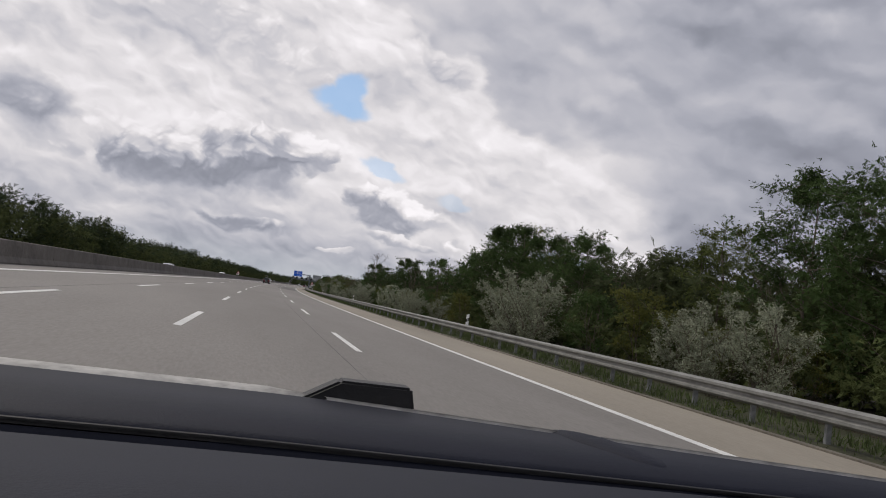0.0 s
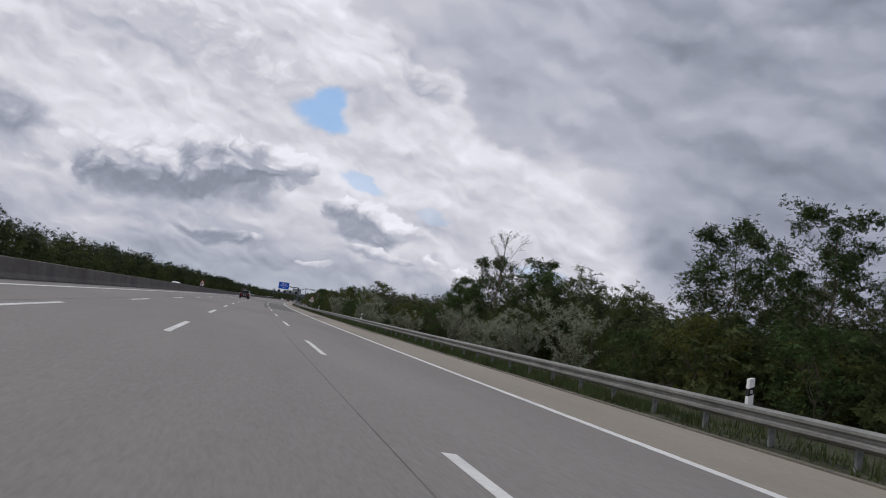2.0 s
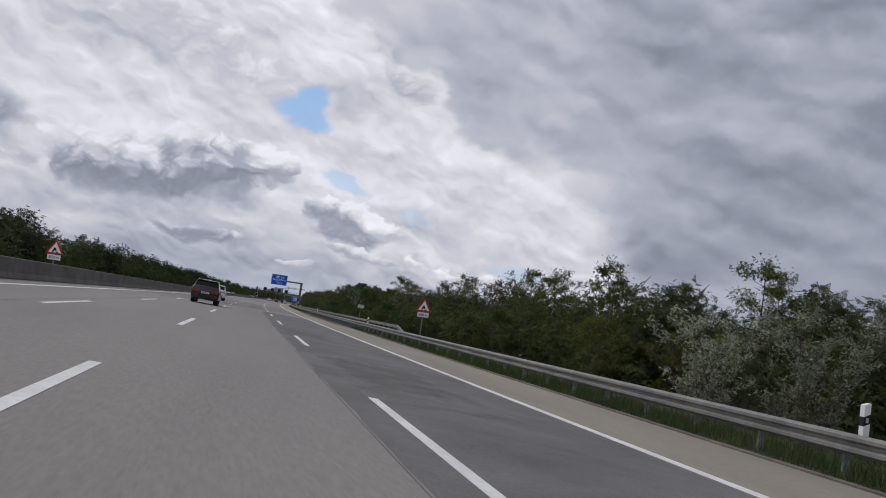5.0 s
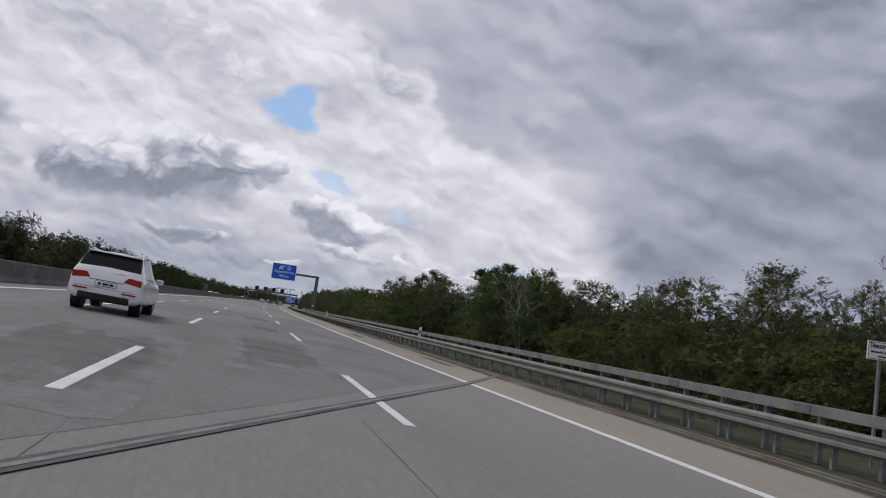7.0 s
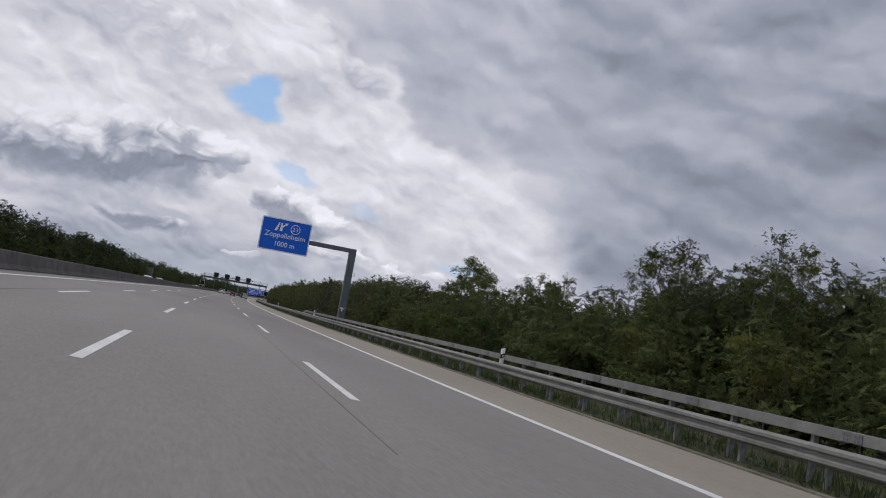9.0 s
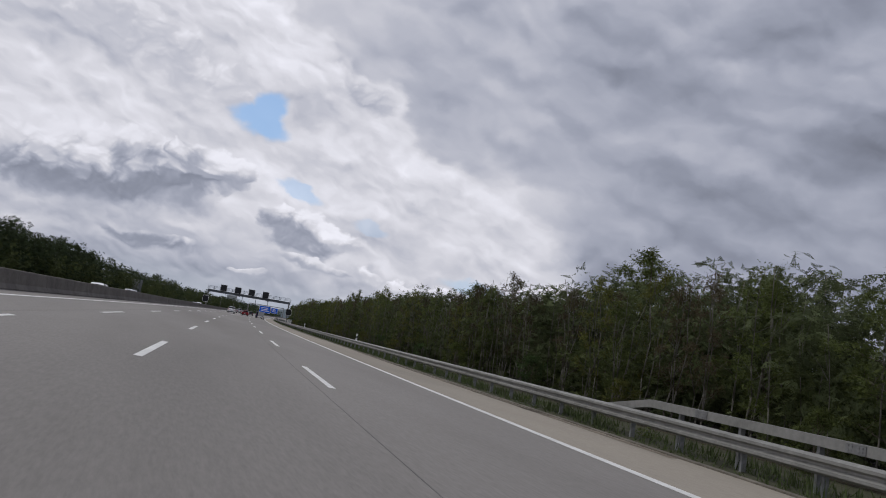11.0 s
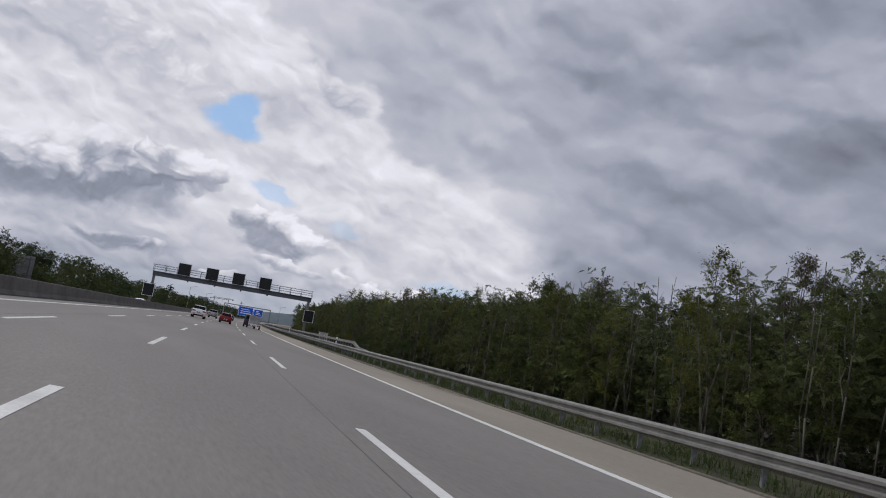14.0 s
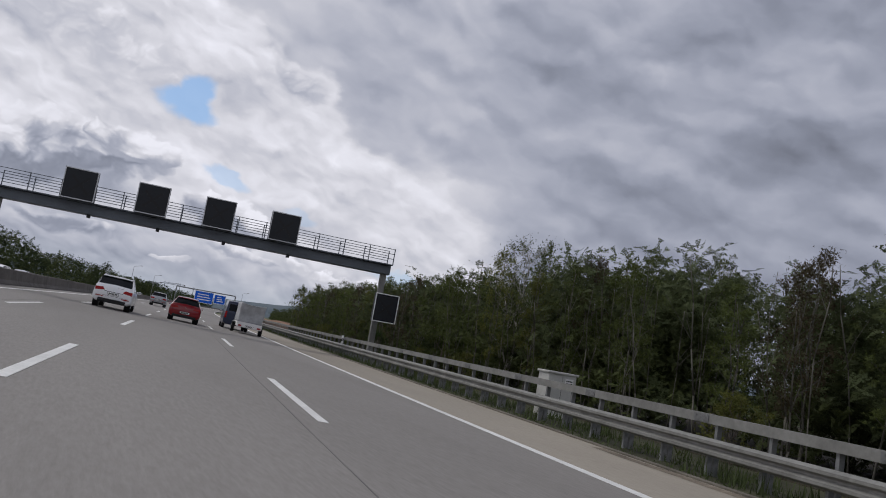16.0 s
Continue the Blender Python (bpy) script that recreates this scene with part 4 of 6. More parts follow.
bares = [tree("bare_tree", 61 + i, 6.0, 1.5, 0.18, 330, 0.08, LEAF_BROWN, BARK, "nearly bare tree with thin upright twigs", limbs=18, subs=6, twigs=2, stems=1 + i, thick=0.075, sigma=0.12, lift=1.5) for i in range(2)]
silvers = [tree("silver_shrub", 71 + i, 3.0, 1.15, 0.04, 6000, 0.095, LEAF_SILVER, BARK, "silvery grey-green flowering shrub behind the barrier", "shrub", stems=8, limbs=6, subs=2, twigs=0, thick=0.05, sigma=0.085, lift=1.0, full=0.95, sprays=True, droop=0.1) for i in range(3)]
shrubs = [tree("green_shrub", 81 + i, 2.4, 1.1, 0.05, 2200, 0.13, (LEAF, LEAF_DARK, LEAF_YOUNG)[i], BARK, "low green shrub at the edge of the wood", "shrub", stems=4, limbs=5, subs=3, twigs=0, thick=0.05, sigma=0.18, lift=0.8) for i in range(3)]

mix = random.Random(5)


def in_clearing(s, d):
    """A straight cleared strip passes under the bridge, askew to the road."""
    return 267.5 < s - 1.95 * d < 288.0 and d > 9


def plant(kinds, s, d, height, nominal, wide=None):
    """Set a copy of one of the kinds at s, d with that height."""
    if in_clearing(s, d):
        return None
    k = height * 1.02 / nominal
    w = k if wide is None else wide
    ob = copy_thing(mix.choice(kinds), stand(s, d, 0, mix.uniform(0, 360)))
    ob.scale = (w, w, k)
    return ob


# the motorway's first stretch: single trees and shrubs that stand where the film shows them
for kinds, nominal, places in (
    (maples, 7.0, ((17.5, 14.5, 8.0), (22.5, 15.5, 7.8), (38.0, 14.0, 6.2), (43.5, 14.5, 6.6), (48.5, 14.0, 7.4), (88.0, 14.0, 6.3), (93.0, 14.5, 6.5), (69.8, 13.5, 5.8), (66.5, 15.0, 5.4), (110.5, 14.0, 5.8), (120.8, 14.5, 6.6), (124.5, 14.0, 5.1), (60.0, 15.0, 6.4), (53.5, 15.0, 8.0), (56.5, 15.5, 8.0), (64.0, 15.0, 6.0), (127.5, 14.0, 5.1), (130.5, 14.5, 4.7))),
    (oaks, 6.6, ((27.5, 15.5, 6.6), (31.5, 17.0, 6.0), (86.0, 18.0, 6.0), (105.5, 14.5, 3.6), (113.5, 15.5, 5.2), (134.0, 15.0, 3.2), (140.0, 16.0, 3.6), (147.5, 15.0, 3.5), (184.0, 15.5, 4.6), (196.0, 15.0, 5.6), (206.0, 14.5, 6.0), (312.0, 14.5, 6.6), (318.0, 15.0, 6.9), (326.0, 16.0, 6.4), (268.0, 15.0, 5.0), (272.0, 16.5, 5.2), (8.0, 15.0, 7.4), (12.5, 16.0, 7.8))),
    (bares, 6.0, ((82.0, 13.5, 5.0), (79.0, 15.0, 4.9), (117.0, 13.5, 8.0), (137.5, 14.5, 3.6), (151.5, 15.0, 4.3), (143.0, 15.0, 3.5), (155.0, 15.5, 4.0), (163.5, 15.0, 4.2), (174.0, 15.0, 4.4), (258.0, 15.0, 5.0), (247.0, 14.0, 4.8), (186.0, 15.0, 5.0))),
    (birches, 7.0, ((282.3, 12.3, 5.2), (280.8, 12.4, 5.2), (293.4, 12.2, 3.7), (291.4, 12.4, 4.4), (262.5, 14.0, 5.2), (76.0, 16.0, 5.8), (582.0, 14.0, 8.4))),
    (silvers, 3.0, ((17.0, 10.4, 2.7), (20.0, 10.8, 3.1), (22.5, 11.2, 2.7), (34.5, 10.6, 3.6), (37.5, 10.8, 3.9), (41.0, 11.0, 3.2), (64.0, 10.4, 2.5), (67.0, 10.8, 2.6), (70.0, 10.6, 2.7), (73.5, 10.8, 2.4), (79.5, 10.4, 3.0), (98.0, 10.6, 3.0), (104.2, 10.8, 2.6), (107.0, 10.6, 2.7), (113.0, 10.8, 2.4), (117.0, 10.9, 3.1), (136.5, 10.8, 2.2), (149.5, 10.8, 2.7), (145.5, 10.6, 1.5), (153.2, 11.1, 3.6), (156.4, 11.3, 3.9), (158.6, 10.8, 2.1), (161.6, 10.9, 2.5), (188.0, 10.6, 3.2), (192.0, 10.6, 3.0), (55.0, 10.5, 2.2), (130.0, 10.8, 2.1))),
    (shrubs, 2.4, ((26.0, 11.5, 3.0), (29.0, 11.0, 2.8), (46.0, 11.5, 2.6), (50.0, 11.0, 2.4), (85.0, 11.5, 2.6), (91.0, 12.0, 2.8), (124.0, 11.5, 2.4), (137.0, 11.5, 2.6), (149.0, 11.5, 2.6), (153.5, 11.0, 2.8), (169.0, 11.5, 2.8), (176.0, 11.0, 2.6), (181.0, 11.5, 2.4), (200.0, 11.0, 2.6), (12.0, 11.0, 2.6), (76.0, 12.0, 2.4), (95.0, 12.0, 2.2), (173.0, 12.5, 3.0))),
):
    for s, d, h in places:
        plant(kinds, s, d, h, nominal)

# the line of the tree tops, as it would stand fourteen metres from the lane line
FIRST_WOOD = ((-20, 7.0), (0, 7.2), (18, 7.0), (29, 5.4), (36, 6.2), (41, 5.0), (47, 7.4), (56, 8.0), (61, 6.4), (67, 4.7), (71, 5.6), (83, 5.0), (92, 6.2), (97, 4.4), (105, 3.3), (109, 4.8), (112, 5.5), (117, 6.2),
              (122, 6.2), (125, 4.7), (131, 4.0), (136, 3.2), (150, 3.7), (160, 4.4), (171, 3.3), (184, 4.4), (197, 4.9), (245, 5.2), (262, 4.4), (278, 4.2), (284, 5.0), (290, 4.9), (297, 5.0), (303, 4.6), (307, 3.4), (315, 4.0), (325, 5.3), (337, 6.3), (350, 5.0))
YOUNG_WOOD = ((384, 4.8), (396, 5.1), (402, 5.4), (413, 5.4), (416, 5.9), (424, 5.2), (430, 5.4), (438, 5.0), (449, 5.4), (456, 5.9), (464, 5.2), (474, 6.0), (480, 6.0), (484, 6.3), (489, 6.2), (495, 5.3), (500, 5.6),
              (504, 5.1), (513, 5.3), (517, 5.7), (522, 5.1), (527, 4.9), (535, 5.6), (543, 6.0), (553, 5.5), (561, 5.3), (566, 5.0), (571, 5.9), (577, 6.4), (581, 6.5), (586, 6.1), (592, 5.7), (610, 6.0), (700, 6.6))
TOPS = FIRST_WOOD + YOUNG_WOOD


def top_at(s, d):
    """How high a tree at s, d may stand to reach that line."""
    z = float(np.interp(s, [q[0] for q in TOPS], [q[1] for q in TOPS]))
    return 1.2 + (z - 1.2) * (d + 2.2) / 16.2 + (0.95 if s > 380 else 0.75 if s > 200 else 0.4)


def row(kinds, s, d, less, wide=None):
    h = max(2.0, top_at(s, d) - less)
    plant(kinds, s, d, h, 6.5, wide)


# single taller crowns that stand over the young wood
for s, d, h, w in ((467.0, 48.0, 18.2, 3.4), (475.0, 52.0, 18.0, 3.4), (481.0, 55.0, 16.5, 3.0), (430.0, 14.5, 6.2, 1.0), (400.5, 15.0, 5.6, 1.0)):
    plant(oaks, s, d, h, 6.6, w)

# a close group of broad crowns beside the cleared strip
for i in range(12):
    s, d = 283.5 + 1.15 * i, (12.6, 14.6, 16.4, 13.6)[i % 4]
    plant(oaks if i % 3 else maples, s, d, top_at(s, d) * (0.98 if i % 2 else 0.86), 6.6, 0.95)

# filling rows behind them, and the close young wood further on
for i in range(34):
    s = 4 + 6.2 * i + mix.uniform(-1.5, 1.5)
    row(mix.choice((oaks, bares, youngs, browns)), s, mix.uniform(16, 19), mix.uniform(0.6, 1.6))
    plant(shrubs, s + 2, mix.uniform(13.0, 15.5), mix.uniform(2.0, 2.8), 2.4)
for i in range(27):
    s = 211 + 6.4 * i + mix.uniform(-1.5, 1.5)
    row(mix.choice((youngs, browns, youngs, oaks)), s, mix.uniform(13.5, 15.5), mix.uniform(0.1, 1.0))
    plant(shrubs, s + 3, mix.uniform(11.2, 13.0), mix.uniform(2.0, 2.9), 2.4, 1.3)
    row(mix.choice((youngs, browns)), s + 1.5, mix.uniform(16.5, 19), mix.uniform(0.2, 1.2))
for i in range(86):
    s = 384 + 3.1 * i + mix.uniform(-0.9, 0.9)
    row(mix.choice((youngs, youngs, browns, oaks, youngs)), s, mix.uniform(11.6, 13.0), mix.choice((0.0, 0.5, 0.9, 1.3)), mix.uniform(0.65, 0.85))
    if i % 2:
        row(mix.choice((youngs, browns, youngs)), s + 1.2, mix.uniform(13.5, 16), mix.choice((0.0, 0.4, 1.0)), 0.8)
    if i % 3 == 0:
        plant(shrubs, s + 0.8, mix.uniform(10.8, 11.6), mix.uniform(1.2, 2.0), 2.4)
for group in (maples, oaks, youngs, browns, birches, bares, silvers, shrubs):
    for proto in group:
        for o in (*proto.children, proto):
            bpy.data.objects.remove(o)


# ---- woods too dense or too far to count
def woods(name, label, spans, seed, per_metre, size, mat, close=0.55, skew=0.0, near=False, ragged=True):
    """spans: s0, s1, d0, d1, low height, high height."""
    rng = np.random.default_rng(seed)
    vs, fs, base = [], [], 0
    for s0, s1, d0, d1, h0, h1, share in spans:
        count = int((s1 - s0) * close)
        cs, rs = [], []
        for _ in range(count):
            s, d = rng.uniform(s0, s1), rng.uniform(min(d0, d1), max(d0, d1))
            h = rng.uniform(h0, h1) * (0.93 + 0.07 * math.sin(s * 0.13) + 0.06 * math.sin(s * 0.047 + 1))
            if near:
                h = max(1.4, top_at(s, d) * rng.uniform(h0, h1))
            s += skew * d
            if in_clearing(s, d):
                continue
            r = rng.uniform(1.2, 2.2)
            for z in np.arange(h - r * 0.9, 0.3, -r * 1.05):
                p = at(s + rng.normal() * 0.7, d + rng.normal() * 0.7, z)
                cs.append(p[:])
                rs.append(r * rng.uniform(0.7, 1.1))
            for _ in range(3 if ragged else 0):
                p = at(s + rng.normal() * 0.9, d + rng.normal() * 0.9, h + rng.uniform(-0.7, 0.0))
                cs.append(p[:])
                rs.append(rng.uniform(0.35, 0.6))
        v, f = leaf_cloud(rng, cs, rs, int((s1 - s0) * per_metre * share), size)
        vs.append(v)
        fs.append(f + base)
        base += len(v)
    ob = new(name, array_mesh(name, np.concatenate(vs), np.concatenate(fs), mat))
    return tagged(ob, label, "woods", kind="stuff")


woods("far_woods", "dark green woods beyond the opposite carriageway", [(40, 420, -33, -42, 6.2, 8.6, 1.4), (420, 640, -33, -42, 7.0, 9.2, 1.6), (640, 1000, -33, -42, 7.4, 9.4, 0.6), (1000, 1500, -34, -46, 8.5, 11, 0.35)], 3, 120, 0.72, WOOD_DARK, 0.8)
woods("far_woods", "mixed green woods beyond the opposite carriageway", [(40, 640, -31, -36, 4.0, 6.6, 1), (640, 1000, -31, -36, 6.0, 8.6, 0.6), (1000, 1500, -34, -46, 8, 10, 0.35)], 4, 62, 0.56, WOOD_GREEN)
woods("woods_behind", "dim undergrowth and trees deeper in the wood", [(-10, 390, 15.5, 22, 0.52, 0.76, 1)], 5, 400, 0.44, WOOD_DEEP, 1.2, 0.0, True, False)
woods("woods_behind", "dim young wood close behind its edge", [(380, 655, 14.0, 19, 0.70, 0.88, 1)], 7, 640, 0.42, WOOD_DEEP, 1.8, 0.0, True, False)
woods("deep_wood", "shaded inside of the wood", [(-10, 390, 20, 27, 0.30, 0.55, 1), (380, 655, 18, 25, 0.45, 0.80, 1.5)], 10, 230, 0.58, WOOD_SHADE, 1.2, 0.0, True, False)
woods("undergrowth", "dense low undergrowth at the edge of the wood", [(-10, 210, 12.5, 16, 0.22, 0.45, 1), (205, 390, 12, 15, 0.4, 0.6, 1), (380, 655, 13.0, 15, 0.3, 0.65, 1)], 8, 180, 0.28, WOOD_GREEN, 0.9, 0.0, True, False)
woods("clearing_woods", "trees along a straight clearing that runs away from the motorway", [(255, 267, 18, 70, 4.2, 5.4, 2.0), (288.5, 300, 18, 70, 4.6, 5.8, 2.0)], 9, 1500, 0.42, WOOD_GREEN, 9.0, 1.95)
woods("clearing_woods", "far trees along a straight clearing that runs away from the motorway", [(258, 267, 60, 380, 5.4, 6.6, 1), (288.5, 298, 60, 380, 5.2, 6.6, 1)], 19, 3000, 0.75, WOOD_GREEN, 30.0, 1.95)
woods("woods_ahead", "green woods along the motorway ahead", [(900, 1500, 34, 60, 6, 9, 1)], 6, 60, 0.7, WOOD_GREEN)

# thin stems that stand close together inside the young wood
bm = bmesh.new()
rng = np.random.default_rng(12)
for i in range(420):
    s, d = 381 + 0.65 * i + rng.uniform(-0.3, 0.3), rng.uniform(11.2, 14.0)
    h = top_at(s, d) * rng.uniform(0.55, 0.9)
    foot = at(s, d, -0.2)
    head = at(s + rng.normal() * 0.35, d + rng.normal() * 0.3, h)
    limb(bm, foot, head, rng.uniform(0.012, 0.030), 0.010, rng, 4, 4, 0.015)
    for _ in range(2):
        f = rng.uniform(0.3, 0.8)
        p = foot.lerp(head, f)
        limb(bm, p, p + Vector((rng.normal() * 0.35, rng.normal() * 0.35, rng.uniform(0.6, 1.1))), 0.010, 0.006, rng, 2, 3)
tagged(new("young_stems", mesh_of("young_stems", bm, STEM, True)), "thin pale stems of young trees, close together in the wood", "stems", kind="stuff")

# ---- vehicles
GLASS = material("dark_car_glass", (0.012, 0.014, 0.016), 0.10, vary=0.1, bump=0, spec=0.15)
TYRE = material("tyre_rubber", (0.014, 0.014, 0.015), 0.85, vary=0.3)
RIM = material("alloy_rim", (0.32, 0.33, 0.34), 0.35, metal=0.8, vary=0.1)
RIM_DARK = material("dark_alloy_rim", (0.05, 0.05, 0.055), 0.4, metal=0.6, vary=0.1)
LAMP_RED = material("red_lamp_glass", (0.36, 0.008, 0.008), 0.2, vary=0.15, bump=0, spec=0.5)
LAMP_WHITE = material("clear_lamp_glass", (0.5, 0.5, 0.5), 0.15, vary=0.1, bump=0, spec=0.6)
CHROME = material("chrome", (0.6, 0.6, 0.62), 0.15, metal=1.0, vary=0.05, bump=0)
CAR_WHITE = material("white_car_paint", (0.88, 0.885, 0.89), 0.3, vary=0.04, bump=0, coat=0.6)
CAR_RED = material("red_car_paint", (0.23, 0.010, 0.016), 0.3, vary=0.06, bump=0, coat=0.6)
CAR_BLACK = material("black_car_paint", (0.018, 0.019, 0.021), 0.3, vary=0.06, bump=0, coat=0.6)
CAR_SILVER = material("silver_car_paint", (0.34, 0.35, 0.37), 0.35, metal=0.4, vary=0.05, bump=0, coat=0.5)
CAR_BLUE = material("dark_blue_van_paint", (0.02, 0.03, 0.065), 0.3, vary=0.06, bump=0, coat=0.5)
TARP = material("pale_grey_tarpaulin", (0.42, 0.43, 0.44), 0.6, scale=0.5, fine=5.0, vary=0.16, bump=0.3)


def spline(p, f):
    """Catmull-Rom through the rows of p at f (0 to len - 1)."""
    i = min(int(f), len(p) - 2)
    u = f - i
    a, b, c, d = p[max(i - 1, 0)], p[i], p[i + 1], p[min(i + 2, len(p) - 1)]
    return 0.5 * (2 * b + (c - a) * u + (2 * a - 5 * b + 4 * c - d) * u * u + (3 * b - a - 3 * c + d) * u ** 3)


def car_shell(stations, wide, cells, root, paint):
    """A smooth body drawn over cross-sections (y, sill z, half width, mid z, belt z, roof z, roof half width); cells name the
    faces of glass. The left half mirrors the right."""
    rows = np.array([[(s[2] * 0.8, s[0], s[1]), (s[2] * 0.99, s[0], s[1] + 0.10), (s[2], s[0], s[3]), (s[2] * 0.955, s[0], s[4]), (s[6], s[0], s[5]), (0, s[0], s[5] + 0.035)] for s in stations], float)
    rows[:, :, 0] *= wide
    KI, KJ = 3, 2
    ni, nj = (len(rows) - 1) * KI, 5 * KJ
    grid = np.zeros((ni + 1, nj + 1, 3))
    for i in range(ni + 1):
        sec = spline(rows, i / KI)
        for j in range(nj + 1):
            a, u = divmod(j, KJ)
            grid[i, j] = sec[a] if u == 0 else sec[a] * 0.5 + sec[a + 1] * 0.5
            if u and a in (1, 2):
                grid[i, j, 0] *= 1.012
    groups = {}
    for i in range(ni):
        for j in range(nj):
            key = cells(i // KI, j // KJ)
            groups.setdefault(key, []).append((i, j))
    for key, quads in groups.items():
        for side in ((1, -1) if key and key.startswith("side") else (0,)):
            bm = bmesh.new()
            seen = {}

            def vert(i, j, sg):
                k = (i, j, 1 if abs(grid[i, j, 0]) < 1e-6 else sg)
                if k not in seen:
                    x, y, z = grid[i, j]
                    seen[k] = bm.verts.new((x * sg, y, z))
                return seen[k]

            for sg in ((1, -1) if side == 0 else (side,)):
                for i, j in quads:
                    vs = [vert(i, j, sg), vert(i, j + 1, sg), vert(i + 1, j + 1, sg), vert(i + 1, j, sg)]
                    if len(set(vs)) > 2:
                        bm.faces.new(vs[::-1] if sg > 0 else vs)
            if not key:
                for i in (0, ni):
                    ring = [vert(i, j, 1) for j in range(nj + 1)] + [vert(i, j, -1) for j in range(nj - 1, -1, -1)]
                    bm.faces.new(ring if i else ring[::-1])
                low = [[vert(i, 0, sg) for sg in (1, -1)] for i in range(ni + 1)]
                for a, b in zip(low, low[1:]):
                    bm.faces.new((a[0], a[1], b[1], b[0]))
            bmesh.ops.recalc_face_normals(bm, faces=bm.faces)
            if key:
                # a black rubber seal runs round each pane
                for f in bmesh.ops.inset_region(bm, faces=list(bm.faces), thickness=0.028, depth=0.0, use_even_offset=True, use_boundary=True)["faces"]:
                    f.material_index = 1
            part({"": "body", "side": "side_window", "sidef": "side_window", "rear": "rear_window", "front": "windscreen"}[key or ""], bm, paint if not key else [GLASS, BLACK], root, smooth=True)


def wheel(root, x, y, r, rim=None, w=0.22):
    side = 1 if x > 0 else -1
    bm = bmesh.new()
    prof = [(r * 0.62, -w / 2), (r * 0.9, -w / 2), (r, -w / 2 + 0.04), (r, w / 2 - 0.04), (r * 0.9, w / 2), (r * 0.62, w / 2)]
    n = 24
    rings = [[bm.verts.new((q, p * math.cos(2 * math.pi * i / n), p * math.sin(2 * math.pi * i / n))) for p, q in prof] for i in range(n)]
    for i in range(n):
        for j in range(len(prof)):
            k = (j + 1) % len(prof)
            bm.faces.new((rings[i][j], rings[i][k], rings[(i + 1) % n][k], rings[(i + 1) % n][j]))
    bmesh.ops.recalc_face_normals(bm, faces=bm.faces)
    hub = new("wheel")
    hub.parent = root
    hub.location = (x, y, r)
    part("tyre", bm, TYRE, hub)
    bm = bmesh.new()
    rod(bm, (side * w * 0.12, 0, 0), (side * w * 0.30, 0, 0), r * 0.60, r * 0.60, 20)
    for i in range(10):
        a = 2 * math.pi * i / 10
        rod(bm, (side * w * 0.42, 0.05 * math.cos(a), 0.05 * math.sin(a)), (side * w * 0.40, r * 0.6 * math.cos(a), r * 0.6 * math.sin(a)), 0.022, 0.028, 5)
    part("rim", bm, rim or RIM, hub)


def plate(root, y, z, w=0.52):
    part("plate_frame", boxes((-w / 2 - 0.012, w / 2 + 0.012, y - 0.008, y + 0.02, z - 0.012, z + 0.122), bevel=0.003), BLACK, root)
    p = part("number_plate", boxes((-w / 2, w / 2, y - 0.012, y, z, z + 0.11), bevel=0.003), WHITE, root)
    for a, b in ((-0.40, -0.22), (-0.16, 0.12), (0.18, 0.38)):
        part("writing_bar", boxes((a * w, b * w, y - 0.016, y - 0.013, z + 0.025, z + 0.085)), BLACK, p)


def lamp(root, x0, x1, y0, y1, z0, z1, mat=None, name="tail_light", taper=0.5):
    """A wedge-shaped lamp at both rear corners, narrowing inwards."""
    for sg in (1, -1):
        pts = [(x0, z0 + (z1 - z0) * taper * 0.6), (x1, z0), (x1 + 0.01, z1 - (z1 - z0) * 0.15), (x0 + (x1 - x0) * 0.25, z1)]
        bm = poly([(sg * x, z) for x, z in pts], y0, y1)
        bmesh.ops.bevel(bm, geom=list(bm.edges), offset=0.012, segments=2, affect="EDGES")
        part(name, bm, mat or LAMP_RED, root, "red rear lamp" if mat is None else "")


def mirrors(root, x, y, z, paint):
    for sg in (1, -1):
        m = part("wing_mirror", boxes((sg * x - 0.11, sg * x + 0.11, y - 0.06, y + 0.08, z - 0.07, z + 0.08), bevel=0.035), paint, root, smooth=True)
        part("mirror_glass", boxes((sg * x - 0.085, sg * x + 0.085, y - 0.066, y - 0.061, z - 0.05, z + 0.06)), CHROME, m)


SUV = [(0.0, 0.37, 0.83, 0.62, 0.84, 0.86, 0.76), (0.05, 0.34, 0.91, 0.68, 1.00, 1.04, 0.82), (0.15, 0.31, 0.94, 0.70, 1.05, 1.19, 0.80), (0.44, 0.30, 0.95, 0.70, 1.06, 1.52, 0.74),
       (0.60, 0.29, 0.95, 0.70, 1.06, 1.60, 0.72), (0.95, 0.28, 0.95, 0.70, 1.06, 1.64, 0.71), (1.60, 0.28, 0.95, 0.70, 1.05, 1.66, 0.71), (1.72, 0.28, 0.95, 0.70, 1.05, 1.66, 0.71), (2.45, 0.28, 0.95, 0.70, 1.03, 1.62, 0.69),
       (2.85, 0.28, 0.95, 0.70, 1.02, 1.50, 0.69), (3.35, 0.28, 0.95, 0.70, 1.01, 1.14, 0.72), (3.55, 0.28, 0.95, 0.70, 0.99, 1.03, 0.76), (4.30, 0.30, 0.92, 0.66, 0.90, 0.93, 0.72), (4.58, 0.36, 0.82, 0.60, 0.74, 0.77, 0.62), (4.64, 0.42, 0.74, 0.56, 0.66, 0.68, 0.56)]
